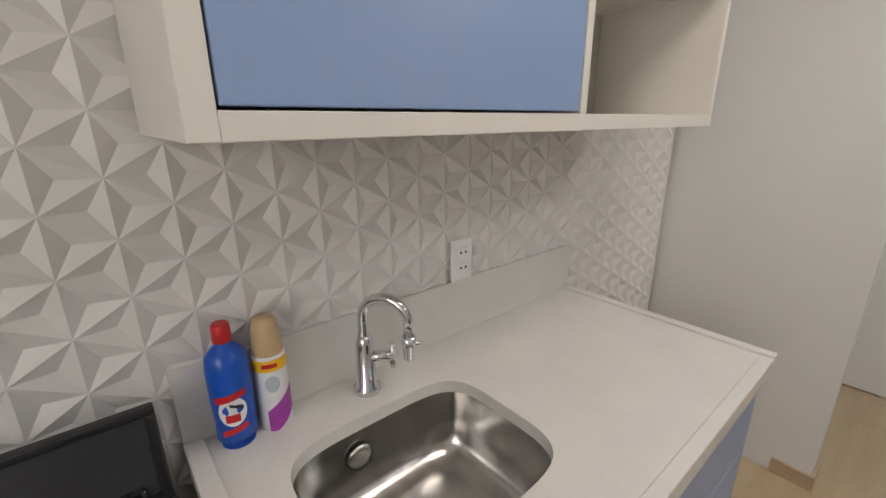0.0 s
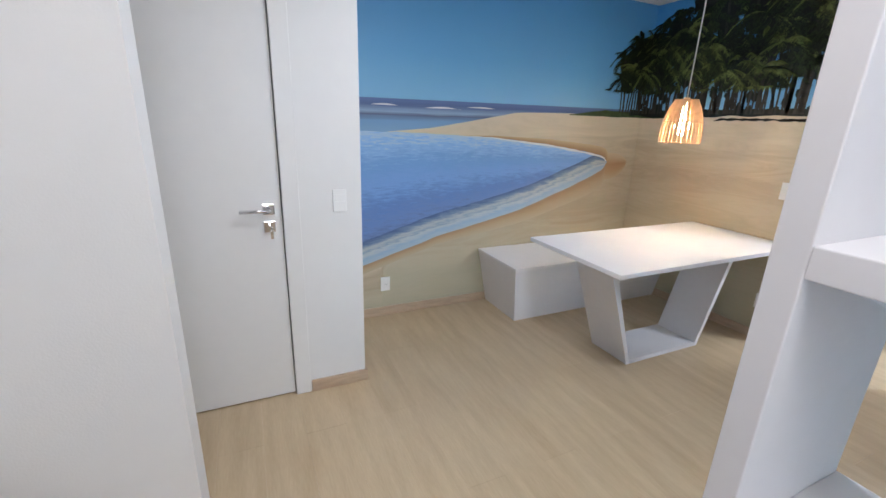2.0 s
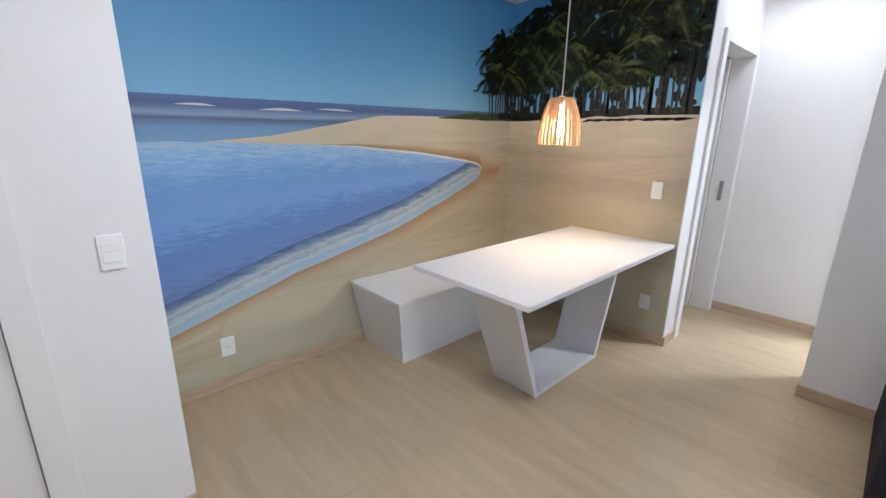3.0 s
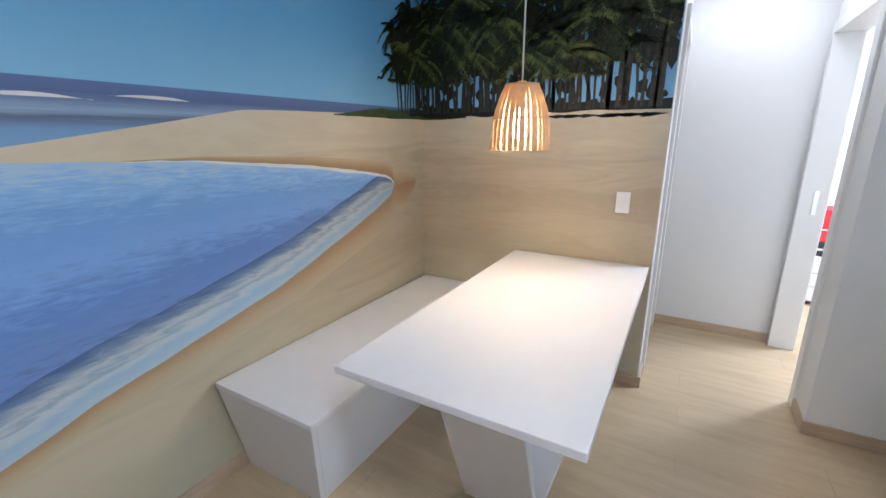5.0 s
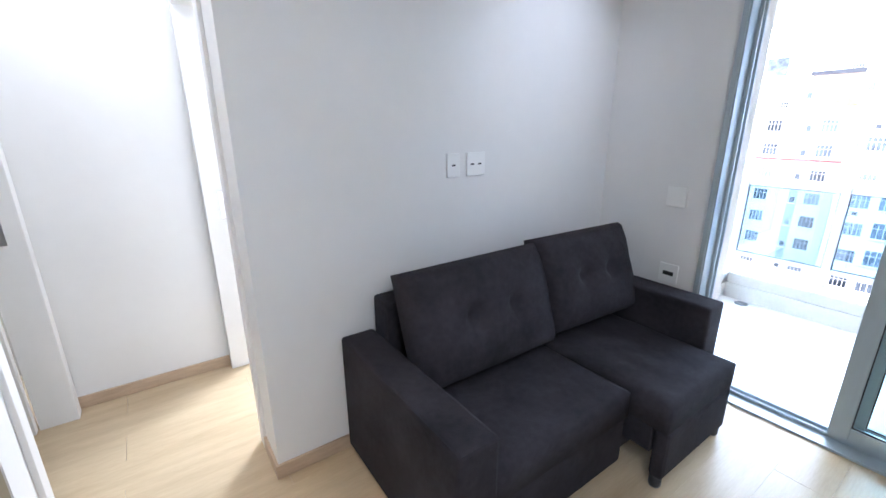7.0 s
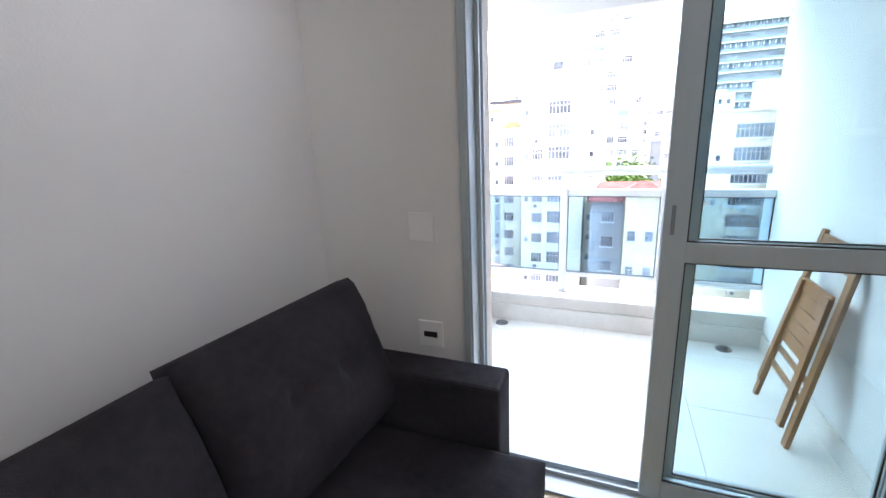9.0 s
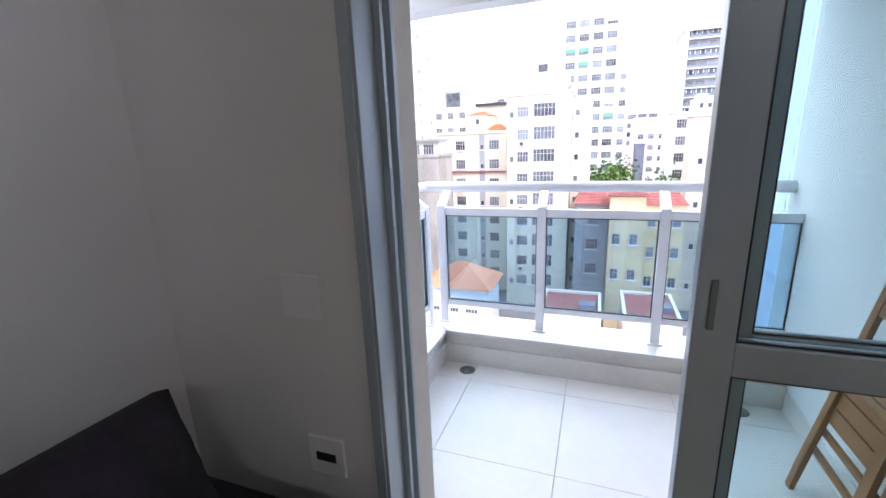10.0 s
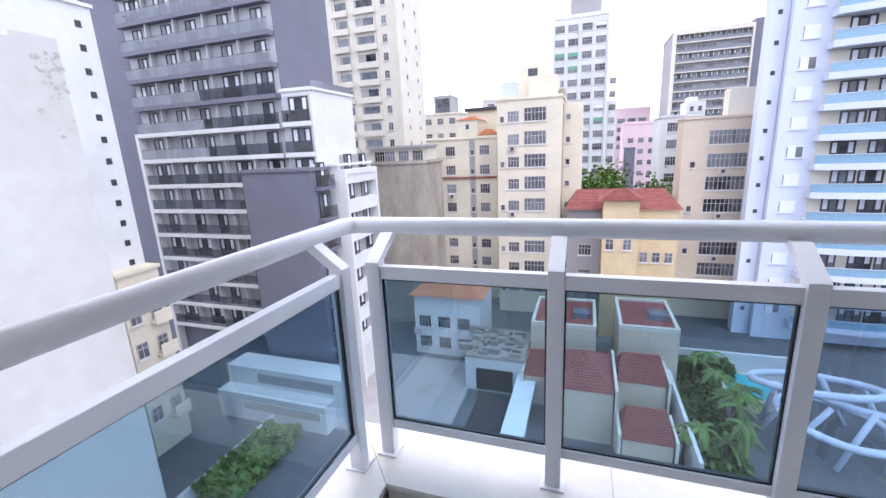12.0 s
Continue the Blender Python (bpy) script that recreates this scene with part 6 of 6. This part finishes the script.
boxes("wall", MGREY, h, (X(-0.034, D), Y(D) - 9, GZ, X(0.04, D), Y(D) - 0.5, Z(-0.15, D)))
boxes("turret", OCH, h, (X(-0.105, D), Y(D), GZ, X(-0.035, D), Y(D) + 3, Z(-0.125, D)))
hip_roof("roof", X(-0.105, D), X(-0.035, D), Y(D), Y(D) + 3, Z(-0.123, D), 1.2, ROOFR, h, 0.5, 0.4)
hip_roof("roof", X(-0.19, D), X(0.04, D), Y(D) - 9, Y(D), Z(-0.15, D), 2.0, ROOFR, h, 0.3, 0.1)
windows(h, WIN["single"], [X(s, D) for s in (-0.125, -0.15, -0.175)], [Z(-0.2, D), Z(-0.27, D), Z(-0.34, D)], Y(D))
windows(h, WIN["single"], [X(-0.05, D), X(-0.085, D)], [Z(-0.23, D), Z(-0.31, D)], Y(D) + 3.0)
windows(h, WIN["double"], [X(0.0, D)], [Z(-0.2, D), Z(-0.26, D), Z(-0.32, D)], Y(D) - 0.5)


# ---- greenery ----
def clump_tree(name, x, y, z0, height, spread, label, seed, leaves=900, size=0.3):
    r = random.Random(seed)
    t = thing(name, (0, 0, 0), label, "tree")
    bm = bmesh.new()
    tube(bm, [(x, y, z0), (x + 0.1, y, z0 + height * 0.4), (x, y + 0.1, z0 + height * 0.7)], [height * 0.035, height * 0.025, height * 0.012], 8)
    tips = []
    for k in range(9):
        a = r.uniform(0, math.tau)
        tip = Vector((x + math.cos(a) * spread * r.uniform(0.3, 0.75), y + math.sin(a) * spread * r.uniform(0.3, 0.75), z0 + height * r.uniform(0.62, 0.92)))
        tips.append(tip)
        tube(bm, [(x, y, z0 + height * r.uniform(0.35, 0.6)), (Vector((x, y, z0 + height * 0.6)) + tip) / 2, tip], [height * 0.015, height * 0.01, height * 0.004], 6)
    part("trunk", bm, BARK, t)
    verts, faces = [], []
    for k in range(leaves):
        c = r.choice(tips) + Vector([r.gauss(0, 1) for _ in range(3)]) * Vector((spread * 0.22, spread * 0.22, height * 0.1)).length * 0.6
        u = Vector([r.uniform(-1, 1) for _ in range(3)]).normalized() * size * r.uniform(0.6, 1.4)
        w = u.orthogonal() * 0.7
        n0 = len(verts)
        verts += [c - u, c + w, c + u, c - w]
        faces.append((n0, n0 + 1, n0 + 2, n0 + 3))
    me = bpy.data.meshes.new("crown")
    me.from_pydata([tuple(v) for v in verts], [], faces)
    me.materials.append(LEAF)
    ob = new("crown", me)
    ob.parent = t
    return t


clump_tree("tree", X(-0.04, 75), Y(75), GZ, Z(-0.04, 75) - GZ - 2.2, 5.5, "broad green tree between the buildings", 1, 6000, 0.3)
clump_tree("tree", X(-0.15, 78), Y(78), GZ, Z(-0.1, 78) - GZ, 5, "broad green tree behind the red roofs", 2, 4000, 0.3)


def small_palm(x, y, h, seed):
    r = random.Random(seed)
    t = thing("palm_tree", (0, 0, 0), "small green garden palm", "palm", "palms in the garden")
    bm = bmesh.new()
    tube(bm, [(x, y, GZ), (x + 0.1, y, GZ + h * 0.5), (x, y, GZ + h)], [0.14, 0.11, 0.09], 7)
    part("trunk", bm, BARK, t)
    bm = bmesh.new()
    for k in range(13):
        a = r.uniform(0, math.tau)
        up, ln_ = r.uniform(0.3, 1.1), r.uniform(1.0, 1.6)
        prev = None
        for j in range(7):
            f = j / 6
            p = Vector((x + math.cos(a) * ln_ * f, y + math.sin(a) * ln_ * f, GZ + h + up * ln_ * f - 1.1 * ln_ * f * f))
            w = 0.2 * (math.sin(math.pi * (0.1 + 0.85 * f)))
            s = Vector((-math.sin(a), math.cos(a), 0)) * w
            q = [bm.verts.new(p - s - Vector((0, 0, w * 0.6))), bm.verts.new(p), bm.verts.new(p + s - Vector((0, 0, w * 0.6)))]
            if prev:
                bm.faces.new((prev[0], prev[1], q[1], q[0]))
                bm.faces.new((prev[1], prev[2], q[2], q[1]))
            prev = q
    part("crown", bm, LEAF, t)


rr = random.Random(21)
for k in range(16):
    D = rr.uniform(28, 41)
    small_palm(X(rr.uniform(-0.36, -0.235), D), Y(D), rr.uniform(1.8, 4.2), 50 + k)


def bushes(name, x0, x1, y0, y1, h, n, label, seed, z0=GZ):
    r = random.Random(seed)
    verts, faces = [], []
    for k in range(n):
        c = Vector((r.uniform(x0, x1), r.uniform(y0, y1), z0 + h * r.random() ** 0.6))
        u = Vector([r.uniform(-1, 1) for _ in range(3)]).normalized() * r.uniform(0.12, 0.32)
        w = u.orthogonal() * 0.8
        n0 = len(verts)
        verts += [c - u, c + w, c + u, c - w]
        faces.append((n0, n0 + 1, n0 + 2, n0 + 3))
    me = bpy.data.meshes.new(name)
    me.from_pydata([tuple(v) for v in verts], [], faces)
    me.materials.append(LEAF)
    tagged(new(name, me), label, "shrubs", kind="stuff")


bushes("garden_shrubs", X(-0.36, 38), X(-0.215, 38), Y(43.5), Y(41.5), 2.4, 2600, "dense green garden shrubs by the wall", 5)
bushes("garden_shrubs", X(-0.34, 34), X(-0.225, 34), Y(41), Y(27), 0.9, 3600, "low green garden planting", 6)
bushes("hedge", X(1.0, 22), X(1.16, 22), Y(25), Y(17.5), 1.4, 2000, "clipped green hedge beside the lot", 7)
bushes("weeds", X(-0.2, 27), X(0.14, 27), Y(27), Y(26), 0.5, 900, "weeds along the garden wall", 8)
structure("garden_wall", CWHITE, "white garden wall", "wall", (X(-0.212, 36), Y(42), GZ, X(-0.205, 36), Y(26.5), GZ + 3.2), (X(-0.45, 44), Y(43.8), GZ, X(-0.205, 44), Y(43.5), GZ + 3.0))
structure("lot_wall", CWHITE, "low white wall beside the hedge", "wall", (X(1.16, 22) + 0.2, Y(26), GZ, X(1.16, 22) + 0.5, Y(16), GZ + 1.0))
pool = thing("swimming_pool", (0, 0, 0), "small turquoise pool with pale deck", "pool")
bm = bmesh.new()
pcx, pcy = X(-0.352, 41), Y(41)
prism(bm, [(pcx + 2.2 * math.cos(k * math.tau / 28), pcy + 2.6 * math.sin(k * math.tau / 28)) for k in range(28)], "z", GZ, GZ + 1.05)
part("deck", bm, CREAM, pool)
bm = bmesh.new()
prism(bm, [(pcx + 1.8 * math.cos(k * math.tau / 28), pcy + 2.2 * math.sin(k * math.tau / 28)) for k in range(28)], "z", GZ + 1.051, GZ + 1.07)
part("water", bm, POOL, pool)
sp_ = thing("steel_sculpture_canopy", (0, 0, 0), "bluish white looping steel canopy beside the tower", "canopy")
for k, (sx, D, r0, z) in enumerate(((-0.47, 36, 4.0, 4.6), (-0.56, 36.5, 4.4, 3.6), (-0.52, 34, 3.6, 2.8))):
    bm = bmesh.new()
    tube(bm, [(X(sx, D) + r0 * math.cos(a), Y(D) + r0 * 0.7 * math.sin(a), GZ + z + 0.7 * math.sin(a + k)) for a in [i * math.tau / 40 for i in range(41)]], 0.28, 8)
    part("ring", bm, BLUEW, sp_)
for k in range(9):
    bm = bmesh.new()
    a = k * math.tau / 9
    cx_, cy_ = X(-0.51, 35.5), Y(35.5)
    tube(bm, [(cx_ + 4.6 * math.cos(a), cy_ + 3.2 * math.sin(a), GZ), (cx_ + 3.6 * math.cos(a + 0.5), cy_ + 2.6 * math.sin(a + 0.5), GZ + 4.4)], 0.2, 8)
    part("strut", bm, BLUEW, sp_)

# ---- floor planks and balcony tiles ----
rr = random.Random(3)
PL = {}


def plank_mesh(length):
    key = round(length, 3)
    if key not in PL:
        bm = bmesh.new()
        box(bm, -0.0988, -key / 2 + 0.0006, -0.008, 0.0988, key / 2 - 0.0006, 0.0)
        PL[key] = finish(bm, "plank", [PLANK])
    return PL[key]


for i, cx in enumerate(steps(0.0, 7.3, 0.198)):
    start = -2.05 if cx < 1.6 else -1.2
    y = -2.65 + 0.6 * (i % 2)
    while y < 3.3:
        lo_, hi_ = max(y, start), min(y + 1.2, 3.3)
        if hi_ - lo_ > 0.05:
            shared("plank", plank_mesh(hi_ - lo_), floor, pose(cx, (lo_ + hi_) / 2, 0.0))
        y += 1.2
balc = bpy.data.objects["balcony_slab"]
for ix in range(4):
    for iy in range(3):
        xa, xb = 3.295 + (ix - 2) * 0.58, 3.295 + (ix - 1) * 0.58
        ya, yb = -2.69 + (iy - 1) * 0.645 + 0.0, -2.69 + iy * 0.645
        xa, xb, ya, yb = max(xa, BX0), min(xb, BX1), max(ya, BY), min(yb, -1.392)
        if xb - xa > 0.02 and yb - ya > 0.02:
            bm = bmesh.new()
            box(bm, xa + 0.0015, ya + 0.0015, -0.022, xb - 0.0015, yb - 0.0015, -0.012)
            part("tile", bm, BALT, balc)
